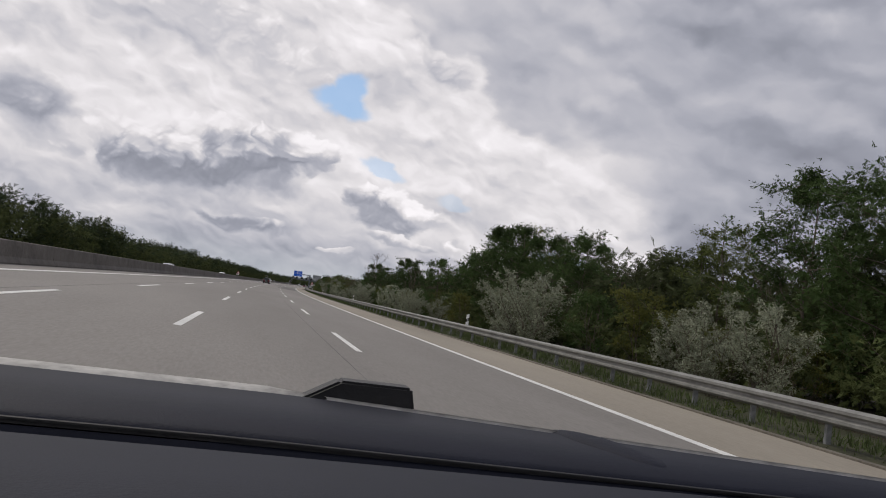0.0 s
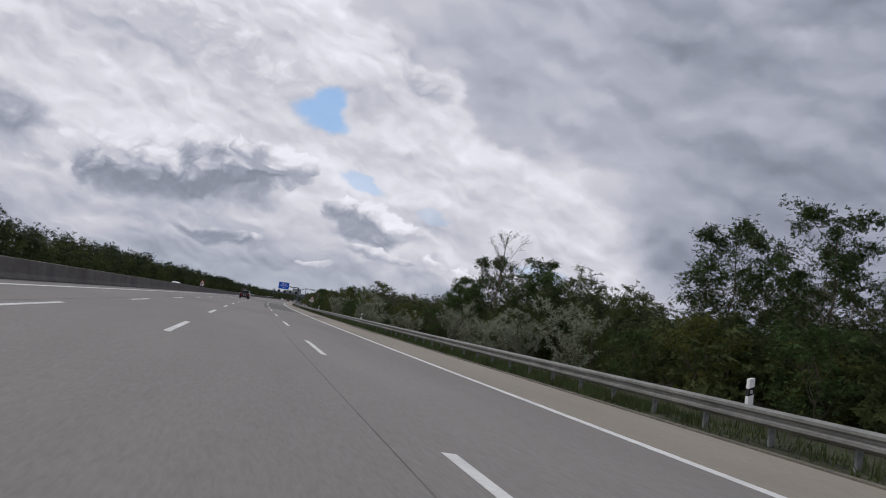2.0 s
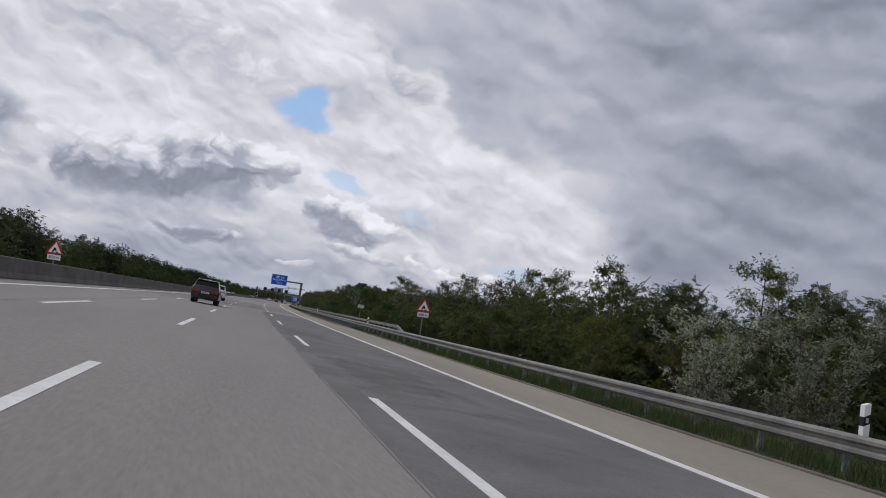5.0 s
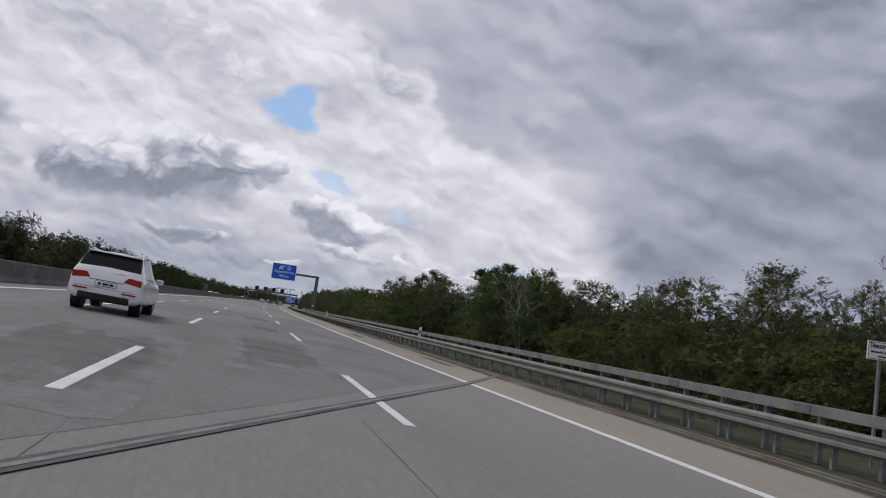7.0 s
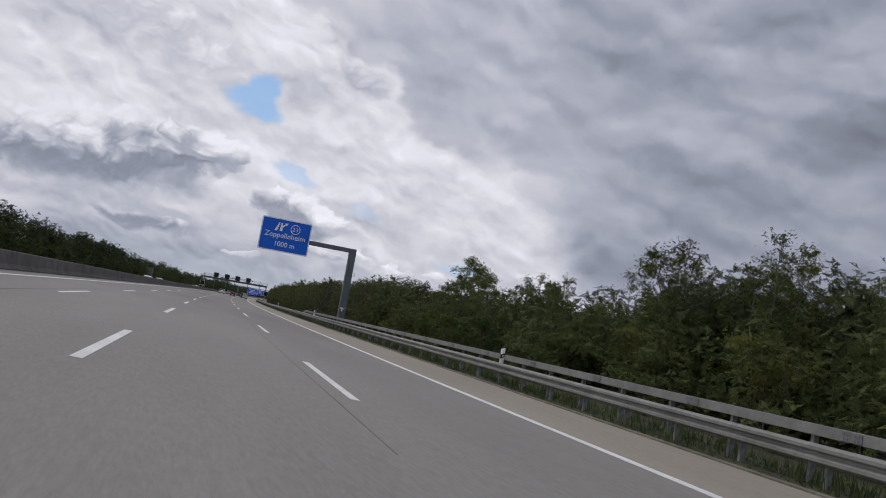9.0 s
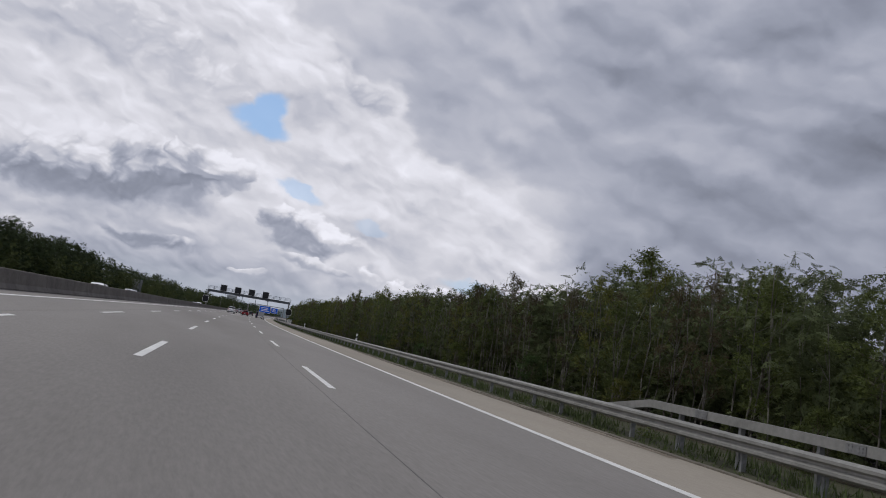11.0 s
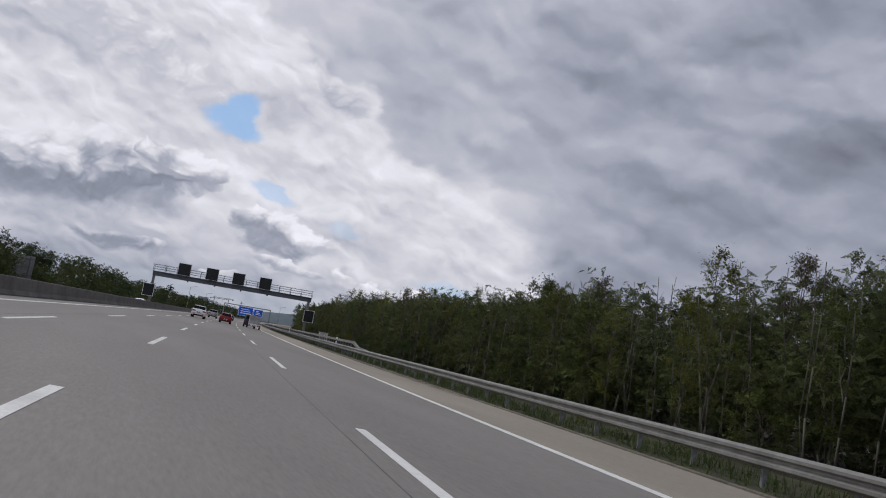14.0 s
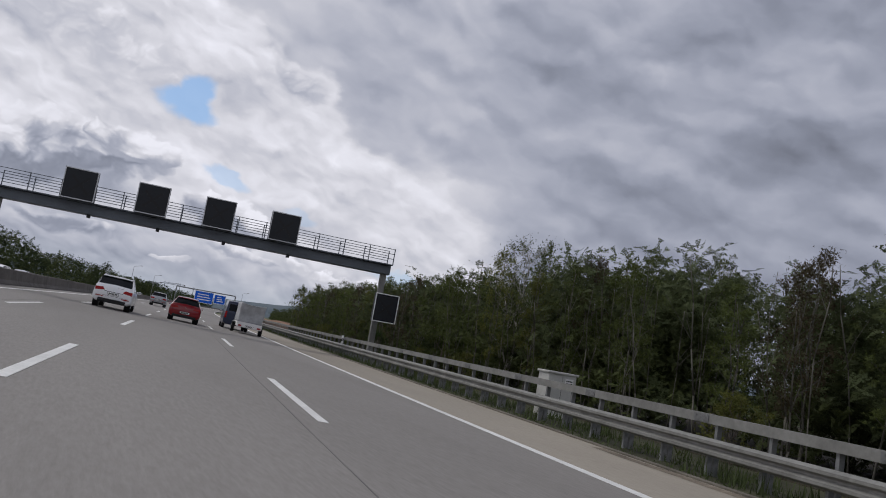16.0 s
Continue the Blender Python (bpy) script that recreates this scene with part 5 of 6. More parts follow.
HATCH = [(0.0, 0.44, 0.76, 0.58, 0.78, 0.80, 0.70), (0.05, 0.34, 0.85, 0.62, 0.88, 0.90, 0.76), (0.14, 0.28, 0.885, 0.64, 0.92, 1.02, 0.74), (0.40, 0.25, 0.895, 0.64, 0.93, 1.32, 0.62),
         (0.58, 0.24, 0.90, 0.64, 0.93, 1.40, 0.60), (0.90, 0.23, 0.90, 0.64, 0.92, 1.43, 0.59), (1.50, 0.22, 0.90, 0.64, 0.91, 1.45, 0.58), (1.60, 0.22, 0.90, 0.64, 0.91, 1.45, 0.58), (2.25, 0.22, 0.90, 0.64, 0.90, 1.41, 0.57),
         (2.65, 0.22, 0.90, 0.64, 0.89, 1.29, 0.58), (3.15, 0.22, 0.90, 0.62, 0.87, 0.98, 0.66), (3.35, 0.22, 0.89, 0.62, 0.85, 0.89, 0.72), (3.95, 0.24, 0.86, 0.58, 0.76, 0.79, 0.66), (4.20, 0.30, 0.76, 0.52, 0.64, 0.66, 0.58), (4.27, 0.36, 0.68, 0.50, 0.58, 0.60, 0.5)]


def window_cells(i, j):
    if j == 4 and i in (2, 3):
        return "rear"
    if j == 4 and i in (9,):
        return "front"
    if j == 3 and i in (4, 5):
        return "side"
    if j == 3 and i in (7, 8):
        return "sidef"
    return None


def road_car(name, m, stations, paint, label, r, x, rear_y, front_y, suv, rim=None, category="car"):
    root = thing(name, m, label, category)
    H = stations[7][5]
    car_shell(stations, 1.0, window_cells, root, paint)
    k = 1.0 if suv else 0.87
    for sx in (x, -x):
        wheel(root, sx, rear_y, r, rim)
        wheel(root, sx, front_y, r, rim)
        # black arch liners
        for wy in (rear_y, front_y):
            bm = bmesh.new()
            sg = 1 if sx > 0 else -1
            rod(bm, (sg * (x - 0.18), wy, r + 0.02), (sg * (x + 0.088), wy, r + 0.02), r * 1.12, n=20)
            part("wheel_arch", bm, BLACK, root)
    z = 0.86 * k
    if suv:
        lamp(root, 0.42, 0.88, -0.015, 0.16, 0.83, 1.03)
        part("rear_diffuser", boxes((-0.66, 0.66, -0.03, 0.15, 0.29, 0.49), bevel=0.04), BLACK, root)
        for sg in (1, -1):
            part("bumper_reflector", boxes((sg * 0.62 - 0.18, sg * 0.62 + 0.18, -0.035, -0.005, 0.56, 0.60), bevel=0.008), LAMP_RED, root)
            for o in (-0.06, 0.06):
                bm = bmesh.new()
                rod(bm, (sg * 0.52 + o, -0.05, 0.42), (sg * 0.52 + o, 0.1, 0.42), 0.045, n=14)
                part("tail_pipe", bm, RIM_DARK, root)
            bm = bmesh.new()
            rod(bm, (sg * 0.69, 0.85, 1.69), (sg * 0.68, 2.5, 1.665), 0.022, n=6)
            part("roof_rail", bm, CHROME, root)
        plate(root, -0.022, 0.70)
        part("tailgate_strip", boxes((-0.46, 0.46, -0.004, 0.05, 0.842, 0.862), bevel=0.004), BLACK, root)
        part("bumper_seam", boxes((-0.78, 0.78, -0.004, 0.04, 0.632, 0.64)), BLACK, root)
        part("rear_wiper", boxes((-0.02, 0.42, 0.06, 0.085, 1.075, 1.092)), BLACK, root)
        bm = bmesh.new()
        for i in range(4):
            bmesh.ops.create_circle(bm, segments=14, radius=0.042, matrix=Matrix.Translation((-0.093 + 0.062 * i, 0.008, 0.89)) @ pose(0, 0, 0, 90, 0, 0), cap_ends=True)
        part("badge", bm, CHROME, root)
        part("spoiler", boxes((-0.68, 0.68, 0.40, 0.66, 1.595, 1.64), bevel=0.02), paint, root)
    else:
        lamp(root, 0.40, 0.81, -0.015, 0.13, 0.74, 0.90)
        part("rear_diffuser", boxes((-0.68, 0.68, -0.02, 0.14, 0.26, 0.40), bevel=0.03), BLACK, root)
        plate(root, -0.02, 0.48)
        bm = bmesh.new()
        rod(bm, (0, 0.005, 0.82), (0, 0.04, 0.83), 0.055, n=16)
        part("badge", bm, CHROME, root)
        part("spoiler", boxes((-0.55, 0.55, 0.34, 0.56, 1.375, 1.42), bevel=0.018), paint, root)
    bm = bmesh.new()
    rod(bm, (0, 0.9, H), (0, 0.78, H + 0.13), 0.008, 0.004, 5)
    part("aerial", bm, BLACK, root)
    for sg in (1, -1):
        fy = stations[-3][0]
        part("headlight", boxes((sg * 0.62 - 0.16, sg * 0.62 + 0.16, fy - 0.05, fy + 0.24, 0.60 * k + 0.08, 0.72 * k + 0.08), bevel=0.03), LAMP_WHITE, root)
    mirrors(root, 1.02 * k + 0.02, stations[8][0] + 0.3, 1.06 * k, paint)
    for sg in (1, -1):
        for y in (stations[5][0] + 0.25, stations[7][0] + 0.2):
            part("door_handle", boxes((sg * 0.945 * (0.95 if not suv else 1) - 0.02, sg * 0.945 * (0.95 if not suv else 1) + 0.02, y, y + 0.18, 0.87 * k + 0.02, 0.90 * k + 0.02), bevel=0.008), paint, root)
    return root


def on_road(s, d, back=False):
    """A pose on the road that follows its crossfall."""
    roll = math.degrees(math.atan(FALL)) if -11 < d < 3.9 else 0
    return stand(s, d, 0.0, 180 if back else 0) @ pose(0, 0, 0, 0, roll, 0)


road_car("white_suv", on_road(263.6, -5.72), SUV, CAR_WHITE, "white sport utility car with dark rear window and twin tail pipes", 0.365, 0.80, 0.88, 3.70, True)
road_car("red_hatchback", on_road(593.5, -1.68), HATCH, CAR_RED, "red hatchback driving in the second lane", 0.32, 0.76, 0.72, 3.34, False)
road_car("black_suv", on_road(228.5, -4.85), SUV, CAR_BLACK, "black sport utility car in the third lane", 0.365, 0.80, 0.88, 3.70, True, RIM_DARK)
road_car("white_suv", on_road(588.0, -5.25), SUV, CAR_WHITE, "white sport utility car in the third lane by the gantry", 0.365, 0.80, 0.88, 3.70, True)
road_car("black_hatchback", on_road(676.0, -1.9), HATCH, CAR_BLACK, "black hatchback far ahead in the second lane", 0.32, 0.76, 0.72, 3.34, False)
road_car("grey_suv", on_road(645.0, -5.0), SUV, CAR_SILVER, "grey sport utility car far ahead in the third lane", 0.365, 0.80, 0.88, 3.70, True)
for s, d, paint, word in ((462.0, -15.2, CAR_WHITE, "white"), (486.0, -15.4, CAR_SILVER, "silver"), (612.0, -15.2, CAR_WHITE, "white"), (640.0, -18.8, CAR_SILVER, "silver"), (205.0, -15.2, CAR_WHITE, "white"), (112.0, -15.4, CAR_SILVER, "silver")):
    road_car(word + "_oncoming_car", stand(s, d, 0, 180), HATCH, paint, word + " car on the opposite carriageway behind the barrier", 0.32, 0.76, 0.72, 3.34, False)


def van_and_trailer():
    root = thing("cargo_van", on_road(603.4, 1.95), "dark blue panel van towing a small trailer", "van")
    st = [(0.0, 0.40, 0.88, 0.8, 1.15, 1.90, 0.78), (0.06, 0.34, 0.95, 0.8, 1.20, 1.96, 0.84), (0.4, 0.30, 0.97, 0.8, 1.20, 2.00, 0.85), (1.3, 0.30, 0.97, 0.8, 1.20, 2.02, 0.85), (2.4, 0.30, 0.97, 0.8, 1.20, 2.02, 0.85),
          (3.4, 0.30, 0.97, 0.8, 1.20, 1.98, 0.84), (3.8, 0.30, 0.97, 0.8, 1.18, 1.86, 0.82), (4.3, 0.30, 0.96, 0.8, 1.12, 1.22, 0.82), (4.9, 0.34, 0.90, 0.7, 0.95, 0.98, 0.78), (5.1, 0.42, 0.80, 0.6, 0.78, 0.8, 0.7)]
    car_shell(st, 1.0, lambda i, j: "front" if (i, j) == (6, 4) else "side" if j == 3 and i in (5,) else None, root, CAR_BLUE)
    part("rear_window", boxes((-0.72, 0.72, -0.02, 0.05, 1.28, 1.78), bevel=0.02), GLASS, root)
    for sg in (1, -1):
        part("tail_light", boxes((sg * 0.85 - 0.07, sg * 0.85 + 0.07, -0.03, 0.08, 0.75, 1.2), bevel=0.02), LAMP_RED, root)
        wheel(root, sg * 0.84, 1.0, 0.34)
        wheel(root, sg * 0.84, 4.1, 0.34)
    mirrors(root, 1.08, 3.7, 1.2, CAR_BLUE)
    plate(root, -0.02, 0.6)
    tr = thing("box_trailer", on_road(597.6, 2.42), "two-wheeled trailer under a slack pale grey tarpaulin", "trailer")
    part("bed", boxes((-0.80, 0.80, 0.0, 3.6, 0.42, 0.72), bevel=0.02), WHITE, tr, "white trailer bed")
    bm = boxes((-0.78, 0.78, 0.02, 3.5, 0.721, 2.0))
    bmesh.ops.subdivide_edges(bm, edges=list(bm.edges), cuts=9, use_grid_fill=True)
    for v in bm.verts:
        w = noise.noise(Vector((v.co.x * 2.1, v.co.y * 1.1, v.co.z * 2.0)))
        sag = 0.10 * (1 - (abs(v.co.x) / 0.78) ** 2) * (1 if v.co.z > 1.95 else 0)
        v.co += Vector((w * 0.05, w * 0.09 + (0.10 * math.cos(v.co.x * 2.0) * math.sin((v.co.z - 0.72) / 1.28 * math.pi) if v.co.y < 0.1 else 0), -sag + w * 0.03))
    part("tarpaulin", bm, TARP, tr, "slack pale grey tarpaulin", smooth=True)
    part("tail_board", boxes((-0.80, 0.80, -0.04, 0.0, 0.40, 0.74), bevel=0.01), WHITE, tr)
    for sg in (1, -1):
        part("tail_light", boxes((sg * 0.62 - 0.11, sg * 0.62 + 0.11, -0.08, -0.04, 0.45, 0.55), bevel=0.01), LAMP_RED, tr)
        wheel(tr, sg * 0.92, 1.7, 0.30)
        part("mudguard", boxes((sg * 0.92 - 0.12, sg * 0.92 + 0.12, 1.35, 2.05, 0.60, 0.65), bevel=0.02), BLACK, tr)
    plate(tr, -0.045, 0.44)
    bm = bmesh.new()
    rod(bm, (0, 3.5, 0.5), (-0.35, 5.8, 0.45), 0.05, n=8)
    part("drawbar", bm, ZINC_DULL, tr)


van_and_trailer()

# small yellow tags on the posts of the bridge's upper rail
YELLOW = material("yellow_tag", (0.62, 0.42, 0.03), 0.6, vary=0.12, bump=0)
for s in (290.4, 292.2, 294.5, 297.2):
    tag = thing("marker_tag", stand(s, 7.20, 0.62), "small yellow marker tag on the barrier's post", "tag", "tags on the bridge rail")
    part("plate", boxes((-0.06, 0.06, -0.012, 0.0, -0.06, 0.06), bevel=0.004), YELLOW, tag)
    part("writing_bar", boxes((-0.04, 0.04, -0.016, -0.013, -0.01, 0.012)), BLACK, tag)

# ---- the dashboard of the car that carries the camera, as it stands when the film begins
DASH = material("dark_grained_dashboard", (0.012, 0.014, 0.024), 0.65, scale=0.15, fine=300.0, vary=0.12, bump=0.12, spec=0.18)
DASH_EDGE = material("pale_windscreen_seal", (0.40, 0.39, 0.37), 0.6, scale=0.05, vary=0.25, bump=0)


def dashboard():
    root = thing("dashboard", stand(0.0, -2.26), "dark grained car dashboard under the windscreen's lower edge", "dashboard")
    top = EYE - 0.12

    def far_edge(x):
        return 0.868 - 0.29 * max(0, x - 0.06)

    def lip(x):
        return 0.641 - 0.085 * max(0, x)

    def sheet(y0, y1, z0, z1, mat, name, lift=0.0, drop=0.05, label=""):
        """A panel between two edges (functions of x), with a rounded lip at its near edge."""
        bm = bmesh.new()
        rows = []
        for i in range(41):
            x = -0.85 + 1.85 * i / 40
            a, b = y0(x), y1(x)
            rows.append([bm.verts.new(c) for c in ((x, a, z0 - drop), (x, a, z0 - 0.006), (x, a + 0.006, z0), (x, a * 0.5 + b * 0.5, (z0 + z1) / 2 + lift), (x, b - 0.006, z1), (x, b, z1 - 0.005), (x, b, z1 - drop))])
        for p, q in zip(rows, rows[1:]):
            for j in range(6):
                bm.faces.new((p[j], q[j], q[j + 1], p[j + 1]))
        bmesh.ops.recalc_face_normals(bm, faces=bm.faces)
        return part(name, bm, mat, root, label, smooth=True)

    sheet(lip, far_edge, top - 0.003, top, DASH, "front_panel", 0.002)
    sheet(lambda x: 0.20, lambda x: 0.580 - 0.02 * max(0, x), top - 0.012, top - 0.004, DASH, "top_panel", 0.004, 0.08)
    sheet(lambda x: lip(x) - 0.030 + 0.02 * max(0, x), lambda x: lip(x) - 0.018 + 0.02 * max(0, x), top - 0.010, top - 0.008, DASH, "trim_rib", 0.002, 0.02)
    # black sheets on the groove's floor and far wall stand in for its shade
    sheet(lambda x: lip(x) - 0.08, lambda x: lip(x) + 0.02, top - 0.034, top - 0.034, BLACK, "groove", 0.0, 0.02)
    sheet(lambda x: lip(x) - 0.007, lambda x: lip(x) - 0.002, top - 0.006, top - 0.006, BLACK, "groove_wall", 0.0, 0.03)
    sheet(lambda x: far_edge(x) + 0.001, lambda x: far_edge(x) + (0.040 if x < 0.06 else 0.012), top - 0.001, top + 0.002, DASH_EDGE, "windscreen_seal", 0.001, 0.01, "pale strip along the windscreen's foot")
    bm = boxes((0.062, 0.195, 0.865, 0.90, top - 0.005, top + 0.021))
    for v in bm.verts:
        if v.co.z > top:
            v.co.x += 0.045 if v.co.x < 0.1 else -0.006
    bmesh.ops.bevel(bm, geom=list(bm.edges), offset=0.003, segments=2, affect="EDGES")
    part("sensor_box", bm, BLACK, root, "black box at the windscreen's foot", smooth=False)
    bm = bmesh.new()
    bmesh.ops.create_uvsphere(bm, u_segments=20, v_segments=10, radius=1.0)
    for v in bm.verts:
        v.co = Vector((0.368 + v.co.x * 0.028 - v.co.y * 0.022, 0.735 + v.co.y * 0.085, top - 0.004 + v.co.z * 0.010))
    part("vent_cover", bm, DASH, root, smooth=True)
    part("bulkhead", boxes((-0.84, 0.98, 0.46, 0.50, 0.012, top - 0.05), (-0.84, 0.98, 0.24, 0.30, 0.012, top - 0.09)), BLACK, root)
    return root


dashboard()

# ---- the road's seams, joints and patches
def seam(d, s0, s1, width=0.012):
    ob = ribbon("road_seam", [(d - width / 2, road_z(d - width / 2) + 0.004), (d + width / 2, road_z(d + width / 2) + 0.004), (d + width / 2, road_z(d) - 0.02), (d - width / 2, road_z(d) - 0.02)], s0, s1, 10, SEAL, closed=True)
    tagged(ob, "dark sealed seam along the concrete lanes", "road seam", kind="structure")


seam(-0.59, -60, 250)
seam(-0.37, 318, 1000)
seam(-3.15, 236, 300)
seam(-7.1, -60, 900)


def patch(name, s0, s1, d0, d1, skew, mat, label, ragged=0.25, lift=0.004, seed=1):
    """A thin sheet of other paving with uneven edges; skew: metres along the road for each metre across."""
    n, k = max(4, int((s1 - s0) / 0.6)), 10
    bm = bmesh.new()
    rows = []

    def wave(q, o):
        return noise.noise(Vector((q * 0.9, seed * 3.7 + o, 0))) + 0.5 * noise.noise(Vector((q * 3.1, seed * 3.7 + o, 5)))

    for i in range(n + 1):
        f = i / n
        row = []
        for j in range(k + 1):
            s = s0 + (s1 - s0) * f
            # the ends taper in uneven tongues
            a, b = d0 + ragged * wave(s, 0), d1 + ragged * wave(s, 9)
            mid, pinch = (a + b) / 2, min(1.0, 0.25 + 4 * min(f, 1 - f)) if ragged > 0.3 else 1.0
            d = mid + (a + (b - a) * j / k - mid) * pinch
            s += skew * (d - d0) + (ragged * 2.5 * wave(d * 2.3, 20 + i) if i in (0, n) else 0)
            row.append(bm.verts.new(at(s, d, road_z(d) + lift)))
        rows.append(row)
    for p, q in zip(rows, rows[1:]):
        for j in range(k):
            bm.faces.new((p[j], p[j + 1], q[j + 1], q[j]))
    uv = bm.loops.layers.uv.new("sheet")
    bm.verts.index_update()
    for f in bm.faces:
        for c in f.loops:
            i, j = divmod(c.vert.index, k + 1)
            c[uv].uv = (j / k, i / n)
    bmesh.ops.recalc_face_normals(bm, faces=bm.faces)
    ob = part(name, bm, mat)
    return tagged(ob, label, "paving", kind="structure")


def feather(mat, under):
    """The sheet is worn down to the paving under it along its margin, in streaks that run with the traffic."""
    t = mat.node_tree
    co = t.nodes.new("ShaderNodeTexCoord")
    sep = t.nodes.new("ShaderNodeSeparateXYZ")
    link(t, co.outputs["UV"], sep.inputs[0])

    def m(op, a, b):
        x = t.nodes.new("ShaderNodeMath")
        x.operation = op
        for i, q in enumerate((a, b)):
            if isinstance(q, (int, float)):
                x.inputs[i].default_value = q
            else:
                link(t, q, x.inputs[i])
        return x.outputs[0]

    u, v = sep.outputs[0], sep.outputs[1]
    rim = m("MINIMUM", m("MULTIPLY", m("MINIMUM", u, m("SUBTRACT", 1.0, u)), 5.0), m("MULTIPLY", m("MINIMUM", v, m("SUBTRACT", 1.0, v)), 3.2))
    mp = t.nodes.new("ShaderNodeMapping")
    mp.inputs["Scale"].default_value = (2.6, 0.35, 1)
    link(t, co.outputs["Object"], mp.inputs[0])
    x = t.nodes.new("ShaderNodeTexNoise")
    x.inputs["Scale"].default_value, x.inputs["Detail"].default_value, x.inputs["Roughness"].default_value = 1.0, 7, 0.68
    link(t, mp.outputs[0], x.inputs["Vector"])
    r = t.nodes.new("ShaderNodeMapRange")
    r.interpolation_type = "SMOOTHSTEP"
    r.inputs[1].default_value, r.inputs[2].default_value = 0.25, 0.85
    link(t, m("ADD", m("MINIMUM", rim, 1.0), m("MULTIPLY", m("SUBTRACT", x.outputs[0], 0.54), 2.6)), r.inputs[0])
    mx = t.nodes.new("ShaderNodeVectorMath")
    mx.operation = "SCALE"
    base = t.nodes["Principled BSDF"].inputs["Base Color"]
    old = base.links[0].from_socket
    link(t, old, mx.inputs[0])
    link(t, m("ADD", m("MULTIPLY", r.outputs[0], 1.0 - under), under), mx.inputs["Scale"])
    link(t, mx.outputs[0], base)
    return mat


WORN_BRIDGE = feather(material("worn_bridge_repair", (0.135, 0.130, 0.126), 0.9, scale=1.2, fine=18.0, vary=0.25, bump=0.4), 1.45)
WORN_LANE = feather(material("worn_lane_repair", (0.118, 0.114, 0.111), 0.9, scale=1.2, fine=18.0, vary=0.25, bump=0.4), 1.27)
WORN_EDGE = feather(material("worn_shoulder_repair", (0.16, 0.15, 0.14), 0.9, scale=1.2, fine=18.0, vary=0.25, bump=0.4), 1.80)


OLD_ASPHALT = material("old_grey_asphalt", (0.150, 0.145, 0.142), 0.9, scale=2.5, fine=22.0, vary=0.24, bump=0.4)
BRIDGE = material("bridge_asphalt", (0.195, 0.188, 0.182), 0.9, scale=2.5, fine=22.0, vary=0.22, bump=0.4, stretch=(1, 0.3, 1))
patch("asphalt_lane", 158, 246, -0.55, 3.70, 0.4, OLD_ASPHALT, "worn dark asphalt in the right lane", 0.06, 0.002, 2)
patch("bridge_surface", 231, 282, -10.7, 3.80, 2.1, BRIDGE, "grey asphalt over a skewed bridge", 0.05, 0.0025, 3)
for i, (s0, s1, d0, d1) in enumerate(((256, 264.5, -1.9, -0.4), (249.5, 256.5, -5.2, -3.2), (286, 289.5, -1.8, -0.7), (272, 275, -1.4, -0.7), (186, 192, 0.2, 2.2), (203, 209, -0.3, 1.4), (172, 176, 1.0, 2.6), (148, 158, 4.3, 5.6))):
    patch("asphalt_patch", s0 - 2, s1 + 2, d0 - 0.3, d1 + 0.3, 0.1, WORN_BRIDGE if s0 > 240 else WORN_EDGE if d0 > 4 else WORN_LANE, "dark worn asphalt repair in the road", 0.12, 0.0045, 10 + i)
DIRT = feather(material("kerbside_dirt", (0.085, 0.072, 0.056), 0.95, scale=0.8, fine=14.0, vary=0.45, bump=0.5), 2.3)
for i, (s0, s1, d0, d1) in enumerate(((238, 262, 6.0, 6.5), (258, 286, 5.9, 6.5), (280, 316, 6.05, 6.5), (268, 273, 5.2, 5.6), (288, 294, 4.9, 5.4), (118, 136, 6.2, 6.5), (392, 430, 6.25, 6.5), (452, 490, 6.25, 6.5), (505, 560, 6.2, 6.5))):
    patch("dirt_strip", s0, s1, d0, d1, 0.0, DIRT, "dark dirt gathered along the kerb of the hard shoulder", 0.08, 0.005, 30 + i)
for s0 in (252.5, 303.5):
    ob = None
    for w, mat, name in ((0.22, ASPHALT, "joint_filling"), (0.07, ZINC_DULL, "joint_profile")):
        bm = bmesh.new()
        for d0, d1 in ((-10.7, 3.9), (3.9, 6.5)):
            vs = []
            for d, o in ((d0, -w), (d1, -w), (d1, w), (d0, w)):
                vs.append(bm.verts.new(at(s0 + 2.1 * d + o, d, road_z(d - 0.01 if d1 == 3.9 else d) + (0.0095 if w > 0.1 else 0.0125))))
            bm.faces.new(vs)
        ob = tagged(part(name, bm, mat), "steel and asphalt expansion joint slanting across the bridge" if w < 0.1 else "dark filling along the expansion joint", "expansion joint", kind="structure")

# ---- far off: signs, lamps, cranes, buildings, bare earth
def far_signs():
    root = thing("direction_signs", stand(815.0, 0, -road_z(0)), "two blue direction signs on a grey frame over the motorway", "road sign")
    for x0, x1, z0, z1 in ((-3.6, 2.4, 2.2, 6.0), (2.7, 6.4, 2.7, 5.7)):
        p = part("plate", boxes((x0, x1, -0.05, 0.05, z0, z1), bevel=0.02), WHITE, root)
        part("face", boxes((x0 + 0.12, x1 - 0.12, -0.06, -0.051, z0 + 0.12, z1 - 0.12)), BLUE, p)
        for i in range(3):
            zz = z0 + (z1 - z0) * (0.25 + 0.22 * i)
            part("writing_bar", boxes((x0 + 0.9, x1 - 0.7 - 0.4 * i, -0.066, -0.061, zz, zz + 0.3)), WHITE, p)
    part("beam", boxes((-9.8, 9.5, 0.1, 0.45, 6.1, 6.45), bevel=0.02), ZINC_DULL, root)
    for x in (-9.7, 9.4):
        part("column", boxes((x - 0.18, x + 0.18, 0.1, 0.45, -0.6, 6.1), bevel=0.02), ZINC_DULL, root)


far_signs()


